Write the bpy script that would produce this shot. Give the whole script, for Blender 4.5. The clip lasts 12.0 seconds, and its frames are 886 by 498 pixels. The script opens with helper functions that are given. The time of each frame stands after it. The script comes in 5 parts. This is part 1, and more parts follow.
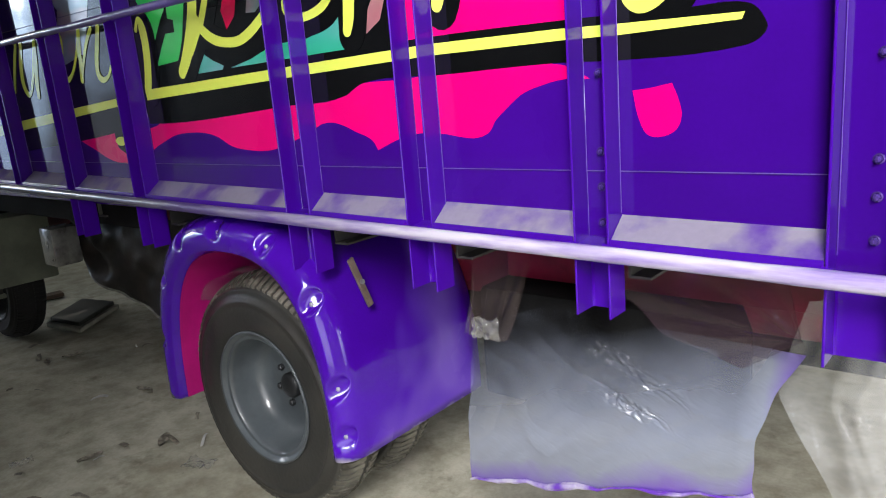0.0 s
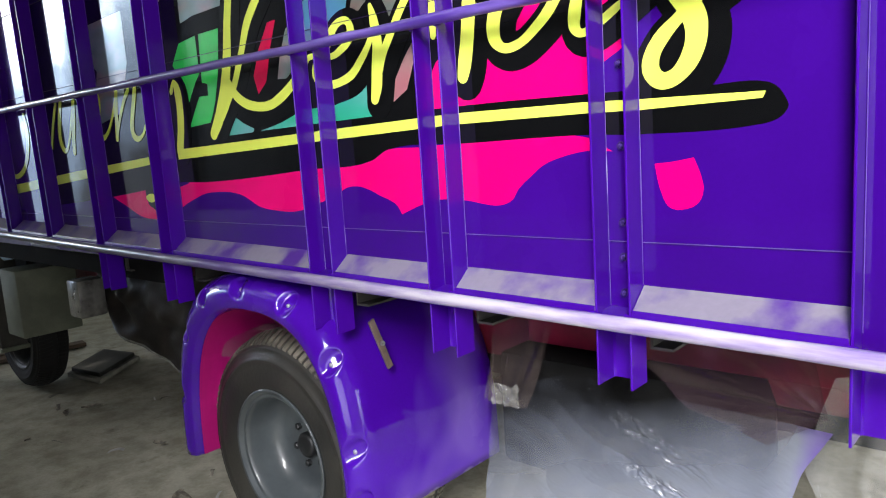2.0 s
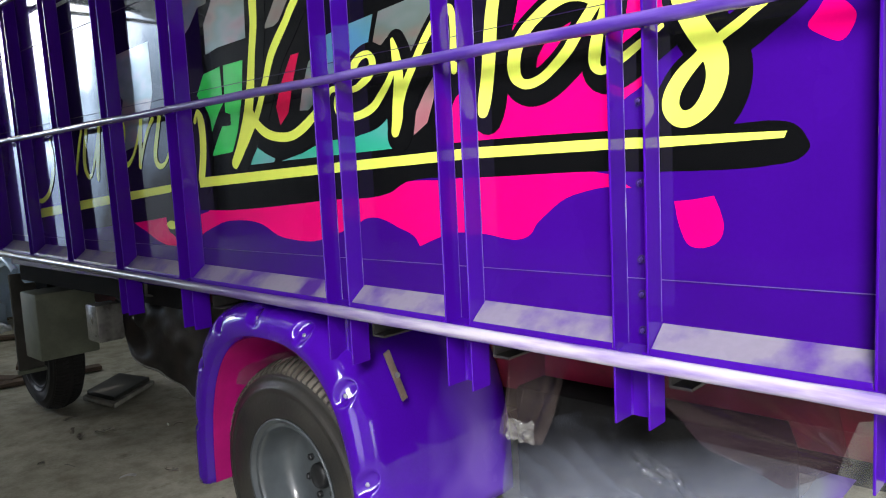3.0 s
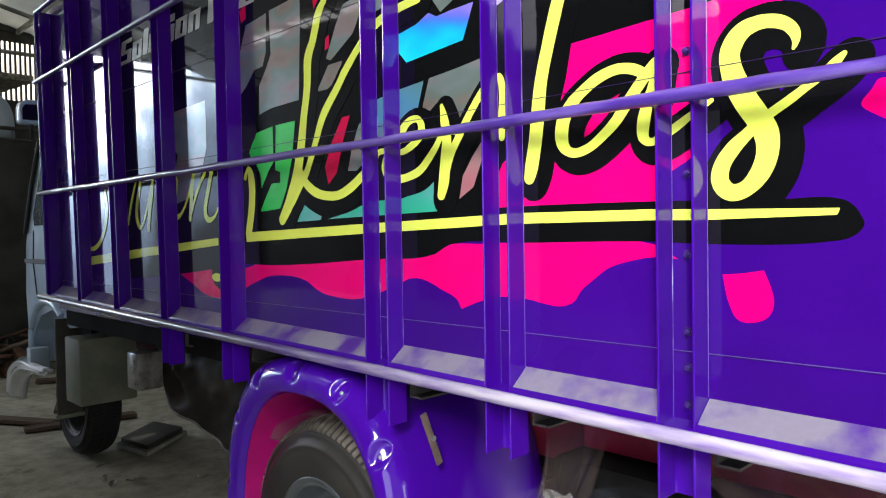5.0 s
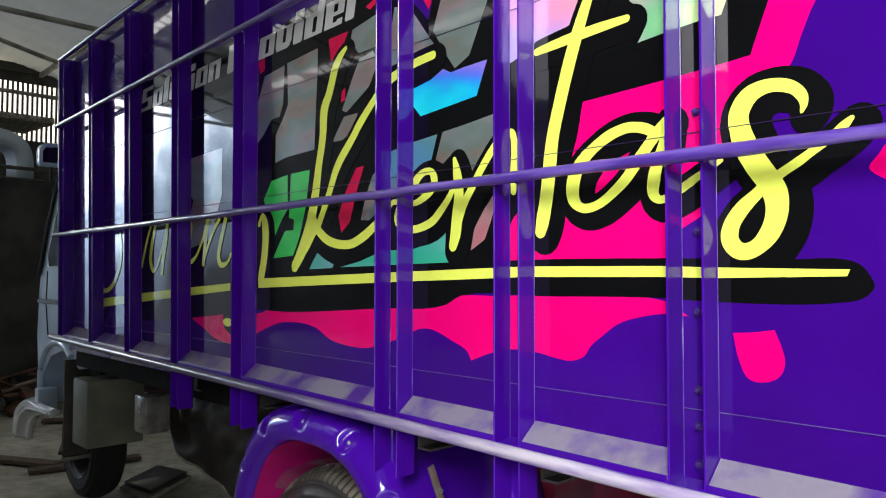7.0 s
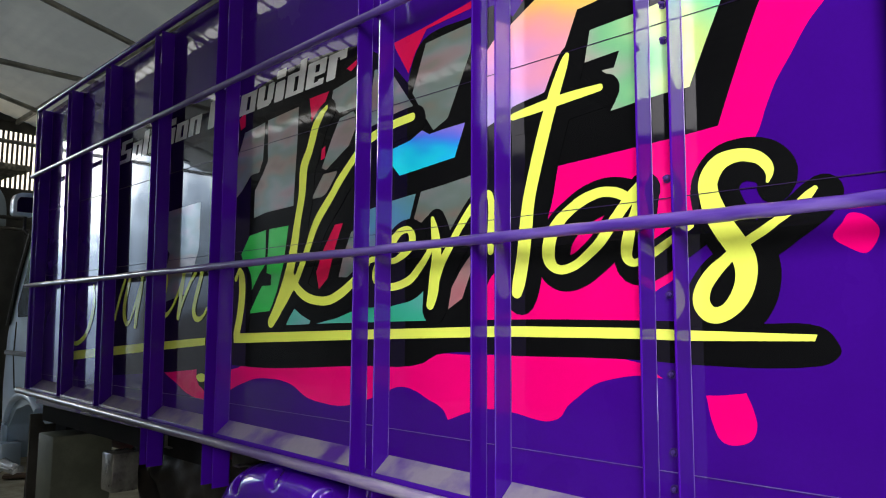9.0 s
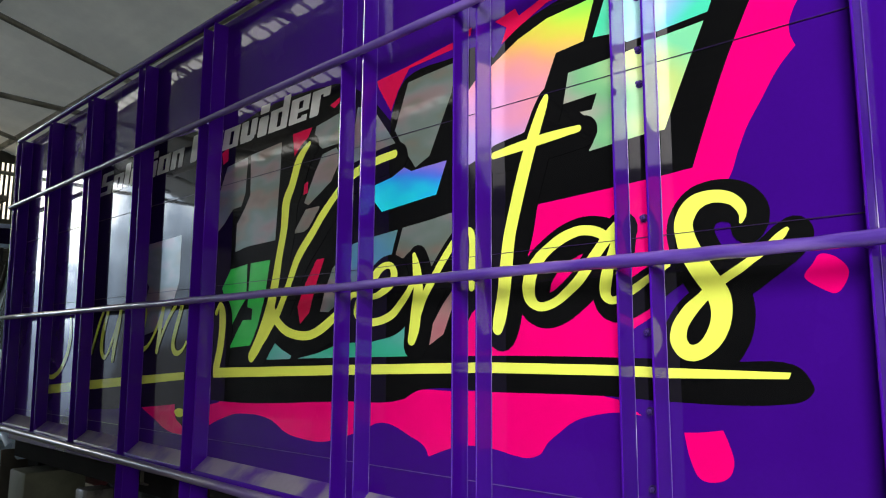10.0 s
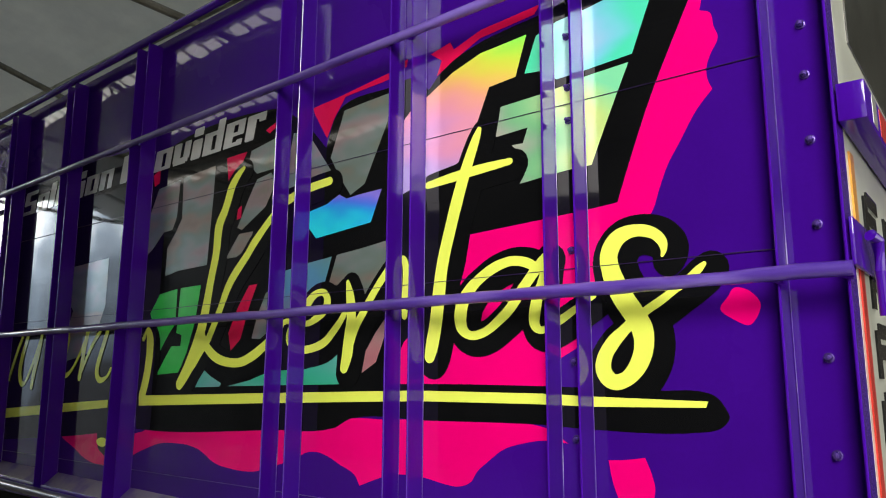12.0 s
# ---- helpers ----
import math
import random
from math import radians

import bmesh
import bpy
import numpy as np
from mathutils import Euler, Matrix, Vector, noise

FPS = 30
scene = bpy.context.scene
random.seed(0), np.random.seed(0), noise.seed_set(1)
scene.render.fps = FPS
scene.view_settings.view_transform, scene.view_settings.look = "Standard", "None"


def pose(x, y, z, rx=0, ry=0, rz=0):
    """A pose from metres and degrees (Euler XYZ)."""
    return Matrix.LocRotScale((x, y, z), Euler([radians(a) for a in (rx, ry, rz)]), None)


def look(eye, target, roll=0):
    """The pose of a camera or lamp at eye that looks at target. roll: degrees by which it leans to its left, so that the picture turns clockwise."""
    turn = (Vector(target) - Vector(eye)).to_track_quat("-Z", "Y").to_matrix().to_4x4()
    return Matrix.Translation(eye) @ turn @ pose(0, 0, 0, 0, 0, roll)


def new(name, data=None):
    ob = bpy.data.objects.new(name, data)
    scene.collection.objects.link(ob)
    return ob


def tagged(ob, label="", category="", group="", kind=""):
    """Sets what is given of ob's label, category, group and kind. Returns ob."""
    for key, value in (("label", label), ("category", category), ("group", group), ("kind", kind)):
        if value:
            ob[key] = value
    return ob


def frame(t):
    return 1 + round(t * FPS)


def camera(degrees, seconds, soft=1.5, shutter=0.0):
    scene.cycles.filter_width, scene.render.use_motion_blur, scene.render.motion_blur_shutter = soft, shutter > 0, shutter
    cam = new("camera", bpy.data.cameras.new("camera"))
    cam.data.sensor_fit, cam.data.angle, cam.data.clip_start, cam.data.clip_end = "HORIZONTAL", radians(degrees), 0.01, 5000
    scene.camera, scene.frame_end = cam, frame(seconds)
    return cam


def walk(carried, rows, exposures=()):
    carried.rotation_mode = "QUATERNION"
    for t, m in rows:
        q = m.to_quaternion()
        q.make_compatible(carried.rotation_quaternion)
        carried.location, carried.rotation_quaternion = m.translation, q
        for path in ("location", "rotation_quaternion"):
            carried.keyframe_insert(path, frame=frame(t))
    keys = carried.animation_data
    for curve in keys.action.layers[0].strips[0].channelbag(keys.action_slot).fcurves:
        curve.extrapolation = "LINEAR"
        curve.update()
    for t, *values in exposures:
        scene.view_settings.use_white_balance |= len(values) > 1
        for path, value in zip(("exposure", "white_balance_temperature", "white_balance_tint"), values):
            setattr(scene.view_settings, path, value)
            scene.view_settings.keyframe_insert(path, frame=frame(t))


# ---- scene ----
cam = camera(62.6, 12.0, soft=1.1)
PATH = [
    (0, (0.427, -1.346, 1.432), (-0.837, 0.137, 0.983), -4.7),
    (0.5, (0.427, -1.348, 1.441), (-0.849, 0.136, 1.028), -4.5),
    (1, (0.428, -1.355, 1.446), (-0.857, 0.131, 1.069), -4.3),
    (1.5, (0.432, -1.355, 1.45), (-0.871, 0.126, 1.119), -3.9),
    (2, (0.43, -1.354, 1.457), (-0.886, 0.123, 1.161), -3.7),
    (2.5, (0.432, -1.354, 1.458), (-0.904, 0.114, 1.21), -3.2),
    (3, (0.427, -1.356, 1.466), (-0.924, 0.102, 1.252), -2.8),
    (5, (0.418, -1.373, 1.477), (-1.007, 0.029, 1.427), -0.9),
    (5.5, (0.419, -1.377, 1.478), (-1.02, 0.012, 1.466), -0.5),
    (6, (0.424, -1.381, 1.482), (-1.023, -0.001, 1.499), -0.3),
    (6.5, (0.426, -1.386, 1.488), (-1.022, -0.006, 1.535), -0.1),
    (7, (0.426, -1.386, 1.494), (-1.017, -0.002, 1.567), 0.1),
    (9, (0.438, -1.402, 1.518), (-0.953, 0.02, 1.726), 0.4),
    (9.5, (0.444, -1.41, 1.523), (-0.928, 0.024, 1.768), 0.4),
    (10, (0.451, -1.418, 1.532), (-0.895, 0.032, 1.822), 0.4),
    (10.5, (0.461, -1.42, 1.535), (-0.86, 0.044, 1.87), 0.5),
    (11, (0.47, -1.419, 1.538), (-0.823, 0.06, 1.912), 0.7),
    (11.5, (0.477, -1.426, 1.541), (-0.787, 0.075, 1.93), 0.8),
    (12, (0.475, -1.421, 1.545), (-0.74, 0.129, 1.897), 0.3),
]
walk(cam, [(t, look(eye, target, roll)) for t, eye, target, roll in PATH], [(0.0, 0.54, 6350, 14), (2.0, 0.62, 6350, 14), (3.5, 0.63, 6350, 14), (5.5, 0.47, 6350, 14), (7.0, 0.26, 6400, 14), (9.0, 0.06, 6550, 13), (12.0, -0.13, 6900, 12)])

from mathutils import geometry

# ---- world, sun-free daylight through the hall's openings ----
world = bpy.data.worlds.new("overcast_sky")
scene.world = world
world.use_nodes = True
wn = world.node_tree.nodes
sky = wn.new("ShaderNodeTexSky")
sky.sky_type, sky.sun_disc = "NISHITA", False
sky.sun_elevation, sky.sun_rotation = radians(50), radians(200)
world.node_tree.links.new(sky.outputs[0], wn["Background"].inputs[0])
wn["Background"].inputs[1].default_value = 0.10


def daylight(name, place, target, width, height, watts, colour):
    data = bpy.data.lights.new(name, "AREA")
    data.shape, data.size, data.size_y, data.energy, data.color = "RECTANGLE", width, height, watts, colour
    ob = new(name, data)
    ob.matrix_world = look(place, target)
    return ob


# high window and rear doorway; the doorway far ahead shows the open sky
# low fill beside the camera, added to lift the floor and wheel
daylight("low_fill_lamp", (2.95, -4.55, 1.55), (0.6, 0.0, 1.3), 4.0, 2.9, 72, (1.0, 0.985, 0.94))
daylight("daylight_high_window", (2.30, -4.55, 4.50), (0.2, 0.0, 1.5), 1.9, 2.5, 485, (1.0, 0.99, 0.96))
daylight("daylight_rear_door", (5.4, 2.2, 1.6), (0.0, 1.2, 0.4), 3.6, 3.0, 130, (1.0, 0.985, 0.94))
# fill lamp added under the roof for the far floor; no skylight known there
daylight("roof_fill_lamp", (-6.6, -3.4, 6.70), (-6.6, -3.4, 0.0), 3.2, 2.2, 40, (1.0, 1.0, 0.96))


# ---- materials ----
def ripple(m, depth):
    """The gloss coat follows the slight unevenness of thin sheet metal."""
    n, l = m.node_tree.nodes, m.node_tree.links
    tc = n["Texture Coordinate"]
    mp = n.new("ShaderNodeMapping")
    mp.inputs["Scale"].default_value = (1.0, 1.0, 0.6)
    l.new(tc.outputs["Object"], mp.inputs[0])
    no = n.new("ShaderNodeTexNoise")
    no.inputs["Scale"].default_value, no.inputs["Detail"].default_value, no.inputs["Roughness"].default_value = 2.6, 2.0, 0.45
    l.new(mp.outputs[0], no.inputs[0])
    bp = n.new("ShaderNodeBump")
    bp.inputs["Strength"].default_value, bp.inputs["Distance"].default_value = 1.0, depth
    l.new(no.outputs[0], bp.inputs["Height"])
    l.new(bp.outputs[0], m.node_tree.nodes["Principled BSDF"].inputs["Coat Normal"])


def mat(name, colour, rough=0.5, metal=0.0, coat=0.0, vary=0.12, scale=6.0, fine=90.0, bump=0.05, rough_vary=0.12, other=None, low=0.42, high=0.62, coat_rough=0.06, spec=0.5, alpha=1.0, transmit=0.0, stretch=(1, 1, 1), warp=0.0):
    """Paint, metal, cloth: a base colour with stains at one scale, grain at another, and fine relief."""
    m = bpy.data.materials.new(name)
    m.use_nodes = True
    nt = m.node_tree
    n, l = nt.nodes, nt.links
    b = n["Principled BSDF"]
    tc = n.new("ShaderNodeTexCoord")
    mp = n.new("ShaderNodeMapping")
    mp.inputs["Scale"].default_value = stretch
    l.new(tc.outputs["Object"], mp.inputs[0])
    big = n.new("ShaderNodeTexNoise")
    big.inputs["Scale"].default_value, big.inputs["Detail"].default_value = scale, 6
    l.new(mp.outputs[0], big.inputs[0])
    small = n.new("ShaderNodeTexNoise")
    small.inputs["Scale"].default_value, small.inputs["Detail"].default_value = fine, 3
    l.new(mp.outputs[0], small.inputs[0])
    ramp = n.new("ShaderNodeValToRGB")
    ramp.color_ramp.elements[0].position, ramp.color_ramp.elements[1].position = low, high
    dark = tuple(c * (1 - vary) for c in colour)
    light = other if other else tuple(min(1.0, c * (1 + vary)) for c in colour)
    ramp.color_ramp.elements[0].color, ramp.color_ramp.elements[1].color = (*dark, 1), (*light, 1)
    l.new(big.outputs[0], ramp.inputs[0])
    mix = n.new("ShaderNodeMix")
    mix.data_type, mix.blend_type = "RGBA", "MULTIPLY"
    mix.inputs[0].default_value = vary
    l.new(ramp.outputs[0], mix.inputs[6])
    l.new(small.outputs[0], mix.inputs[7])
    l.new(mix.outputs[2], b.inputs["Base Color"])
    rr = n.new("ShaderNodeMapRange")
    rr.inputs[3].default_value, rr.inputs[4].default_value = max(0.02, rough - rough_vary), min(1, rough + rough_vary)
    l.new(big.outputs[0], rr.inputs[0])
    l.new(rr.outputs[0], b.inputs["Roughness"])
    b.inputs["Metallic"].default_value = metal
    b.inputs["Coat Weight"].default_value, b.inputs["Coat Roughness"].default_value = coat, coat_rough
    b.inputs["Alpha"].default_value = alpha
    b.inputs["Specular IOR Level"].default_value = spec
    b.inputs["Transmission Weight"].default_value = transmit
    if bump:
        bp = n.new("ShaderNodeBump")
        bp.inputs["Strength"].default_value, bp.inputs["Distance"].default_value = bump, 0.01
        l.new(small.outputs[0], bp.inputs["Height"])
        l.new(bp.outputs[0], b.inputs["Normal"])
    if warp:
        ripple(m, warp)
        b.inputs["Coat IOR"].default_value = 1.40
    return m


def foil(name, colours, rough=0.28, scale=2.4, metal=0.55):
    """Holographic vinyl: soft patches of spectral colour on a silver film."""
    m = bpy.data.materials.new(name)
    m.use_nodes = True
    n, l = m.node_tree.nodes, m.node_tree.links
    b = n["Principled BSDF"]
    tc = n.new("ShaderNodeTexCoord")
    mp = n.new("ShaderNodeMapping")
    mp.inputs["Rotation"].default_value = (0, radians(28), 0)
    mp.inputs["Scale"].default_value = (1.0, 1.0, 2.2)
    l.new(tc.outputs["Object"], mp.inputs[0])
    no = n.new("ShaderNodeTexNoise")
    no.inputs["Scale"].default_value, no.inputs["Detail"].default_value, no.inputs["Roughness"].default_value = scale, 2.5, 0.45
    l.new(mp.outputs[0], no.inputs[0])
    ramp = n.new("ShaderNodeValToRGB")
    ramp.color_ramp.interpolation = "B_SPLINE"
    els = ramp.color_ramp.elements
    for i, c in enumerate(colours):
        pos = 0.3 + 0.4 * i / (len(colours) - 1)
        e = els[i] if i < 2 else els.new(pos)
        e.position, e.color = pos, (*c, 1)
    l.new(no.outputs[0], ramp.inputs[0])
    l.new(ramp.outputs[0], b.inputs["Base Color"])
    b.inputs["Metallic"].default_value, b.inputs["Roughness"].default_value = metal, rough
    b.inputs["Coat Weight"].default_value, b.inputs["Coat Roughness"].default_value = 1.0, 0.03
    b.inputs["Coat IOR"].default_value = 1.40
    ripple(m, 0.0016)
    return m


def spectrum(name, colours, along, start, stop, rough=0.24):
    """Holographic vinyl whose colour runs through the spectrum along a direction of the wall (x, z)."""
    m = foil(name, colours, rough, 3.0, 0.12)
    n, l = m.node_tree.nodes, m.node_tree.links
    ramp, no, tc = n["Color Ramp"], n["Noise Texture"], n["Texture Coordinate"]
    for i, e in enumerate(ramp.color_ramp.elements):
        e.position = i / (len(colours) - 1)
    dot = n.new("ShaderNodeVectorMath")
    dot.operation = "DOT_PRODUCT"
    dot.inputs[1].default_value = (along[0], 0, along[1])
    l.new(tc.outputs["Object"], dot.inputs[0])
    wob = n.new("ShaderNodeMath")
    wob.operation = "MULTIPLY_ADD"
    wob.inputs[1].default_value = 0.30
    l.new(no.outputs[0], wob.inputs[0])
    l.new(dot.outputs["Value"], wob.inputs[2])
    rg = n.new("ShaderNodeMapRange")
    rg.inputs[1].default_value, rg.inputs[2].default_value = start + 0.15, stop + 0.15
    l.new(wob.outputs[0], rg.inputs[0])
    l.new(rg.outputs[0], ramp.inputs[0])
    return m


PURPLE = mat("purple_gloss_paint", (0.056, 0.0033, 0.315), 0.32, coat=1.0, coat_rough=0.045, spec=0.03, vary=0.10, scale=2.2, fine=160, bump=0.012, warp=0.002)
PANEL = mat("purple_panel_paint", (0.041, 0.0025, 0.222), 0.26, coat=1.0, spec=0.03, vary=0.10, scale=1.4, fine=120, bump=0.010, coat_rough=0.02, warp=0.0016)
OVERSPRAY = mat("white_primer_with_purple_overspray", (0.20, 0.10, 0.50), 0.34, coat=0.6, other=(0.60, 0.56, 0.66), scale=3.4, fine=60, low=0.36, high=0.60, bump=0.03, stretch=(1, 5, 9))
PINK = mat("pink_vinyl", (0.88, 0.001, 0.185), 0.28, coat=1.0, spec=0.03, vary=0.05, scale=2, fine=200, bump=0.006, coat_rough=0.025, warp=0.0016)
RED = mat("crimson_vinyl", (0.68, 0.006, 0.075), 0.28, coat=1.0, spec=0.03, vary=0.08, scale=2, fine=200, bump=0.006, coat_rough=0.025, warp=0.0016)
BLACK = mat("black_vinyl", (0.0045, 0.0048, 0.0055), 0.26, coat=1.0, spec=0.03, vary=0.15, scale=2, fine=180, bump=0.008, coat_rough=0.03, warp=0.0016)
YELLOW = mat("lemon_vinyl", (0.80, 0.90, 0.13), 0.3, coat=1.0, spec=0.03, vary=0.04, scale=2, fine=200, bump=0.006, coat_rough=0.025, warp=0.0016)
WHITE_VINYL = mat("silver_white_vinyl", (0.58, 0.60, 0.60), 0.3, coat=1.0, vary=0.06, scale=3, bump=0.006, coat_rough=0.025, warp=0.0016)
SILVER = foil("silver_foil", [(0.16, 0.14, 0.125), (0.32, 0.22, 0.195), (0.15, 0.23, 0.20), (0.24, 0.30, 0.31), (0.36, 0.225, 0.25), (0.18, 0.23, 0.19)], scale=3.6, metal=0.35)
GREEN = foil("green_foil", [(0.002, 0.26, 0.030), (0.004, 0.70, 0.07), (0.003, 0.48, 0.05), (0.08, 0.92, 0.16)], metal=0.0)
TEAL = foil("teal_foil", [(0.008, 0.28, 0.095), (0.012, 0.48, 0.20), (0.04, 0.50, 0.38), (0.19, 0.46, 0.50)], metal=0.1)
BLUE = spectrum("blue_foil", [(0.0, 0.90, 0.95), (0.0, 0.62, 1.0), (0.02, 0.32, 1.0), (0.10, 0.16, 0.95), (0.30, 0.22, 0.85)], (0.25, 1.0), 1.68, 1.84)
AQUA = foil("aqua_foil", [(0.19, 0.25, 0.29), (0.08, 0.35, 0.60), (0.13, 0.38, 0.38), (0.33, 0.22, 0.26)], metal=0.3)
ROSE = foil("rose_foil", [(0.80, 0.10, 0.22), (0.85, 0.30, 0.36), (0.75, 0.45, 0.45)])
RAINBOW = spectrum("rainbow_foil_warm", [(0.42, 0.38, 0.80), (0.86, 0.34, 0.66), (0.95, 0.36, 0.40), (0.98, 0.52, 0.14), (0.70, 0.92, 0.06), (0.06, 0.92, 0.14)], (0.5, 0.87), 1.46, 1.90)
RAINBOW_COOL = spectrum("rainbow_foil_cool", [(0.02, 0.76, 0.24), (0.03, 0.80, 0.47), (0.28, 0.76, 0.60), (0.42, 0.59, 0.84), (0.17, 0.64, 0.88), (0.04, 0.78, 0.42)], (1.0, 0.0), -0.46, -0.12)
RAINBOW_MIX = spectrum("rainbow_foil_mixed", [(0.58, 0.36, 0.36), (0.40, 0.40, 0.38), (0.10, 0.54, 0.22), (0.46, 0.74, 0.40), (0.72, 0.80, 0.17), (0.12, 0.78, 0.48)], (0.9, 0.35), 0.24, 0.62)
DUST = mat("dusty_ledge", (0.10, 0.02, 0.36), 0.45, coat=1.0, coat_rough=0.12, vary=0.20, other=(0.27, 0.245, 0.32), scale=7, fine=60, low=0.36, high=0.54, bump=0.06)
STEEL = mat("galvanised_steel", (0.42, 0.43, 0.44), 0.38, metal=0.8, vary=0.2, scale=12)
BRASS = mat("bare_brass_strip", (0.25, 0.185, 0.16), 0.45, metal=0.4, vary=0.2, scale=20)
TREAD = mat("dusty_tread_rubber", (0.10, 0.094, 0.075), 0.85, vary=0.25, other=(0.22, 0.205, 0.165), scale=7, fine=70, bump=0.12)
# tyre rubber darkened for the front wheel's place in shade
SHADED_RUBBER = mat("shaded_tyre_rubber", (0.010, 0.010, 0.011), 0.8, vary=0.25, scale=6)
RUBBER = mat("tyre_rubber", (0.030, 0.030, 0.029), 0.42, vary=0.2, other=(0.050, 0.048, 0.042), scale=2.5, fine=70, bump=0.12)
RIM = mat("grey_wheel_paint", (0.085, 0.10, 0.11), 0.36, coat=0.5, vary=0.22, scale=5, fine=50, bump=0.05)
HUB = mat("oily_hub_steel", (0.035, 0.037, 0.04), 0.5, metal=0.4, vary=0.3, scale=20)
CHASSIS = mat("dark_red_chassis_paint", (0.20, 0.005, 0.034), 0.5, vary=0.3, scale=6, bump=0.06)
UNDER = mat("grimy_grey_steel", (0.065, 0.062, 0.056), 0.65, vary=0.3, scale=7, bump=0.1)
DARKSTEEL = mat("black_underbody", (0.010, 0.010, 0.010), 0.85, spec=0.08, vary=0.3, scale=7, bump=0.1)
CAB = mat("pale_blue_cab_paint", (0.50, 0.66, 0.86), 0.35, coat=0.5, vary=0.12, scale=3)
TANK = mat("pale_green_tank_paint", (0.165, 0.185, 0.14), 0.55, vary=0.2, scale=5)
GLASSDARK = mat("tinted_glass", (0.012, 0.015, 0.018), 0.06, coat=1.0, bump=0.0)
TRIM = mat("black_plastic_trim", (0.02, 0.02, 0.02), 0.5)
APRON = mat("pale_dry_ground", (0.30, 0.28, 0.24), 0.9, vary=0.2, scale=0.8, fine=12, bump=0.2)
LITTER = mat("dry_scrap", (0.33, 0.30, 0.24), 0.8, vary=0.4, scale=30)
WOODSCRAP = mat("old_plank_wood", (0.13, 0.085, 0.055), 0.8, vary=0.35, scale=8, stretch=(1, 8, 8))
SHADED_SHEET = mat("shaded_roof_sheet", (0.26, 0.25, 0.215), 0.7, vary=0.14, scale=0.9, fine=14, bump=0.0)
BEAM = mat("grey_steel_beam", (0.30, 0.29, 0.25), 0.6, metal=0.2, vary=0.25, scale=3)
WALL = mat("sooty_block_wall", (0.075, 0.072, 0.064), 0.9, vary=0.35, scale=1.8, bump=0.2)
PALEWALL = mat("pale_plaster_wall", (0.30, 0.31, 0.28), 0.85, vary=0.12, scale=1.2)
DOORWHITE = mat("cream_door_paint", (0.58, 0.62, 0.55), 0.35, coat=0.5, vary=0.06)
ORANGE = mat("orange_reflector", (0.75, 0.33, 0.05), 0.3, coat=0.6)
DOORRED = mat("red_door_stripe", (0.62, 0.03, 0.02), 0.35, coat=0.5)
NEWSPRINT = mat("white_masking_paper", (0.60, 0.60, 0.58), 0.85, vary=0.15, scale=12, bump=0.1)


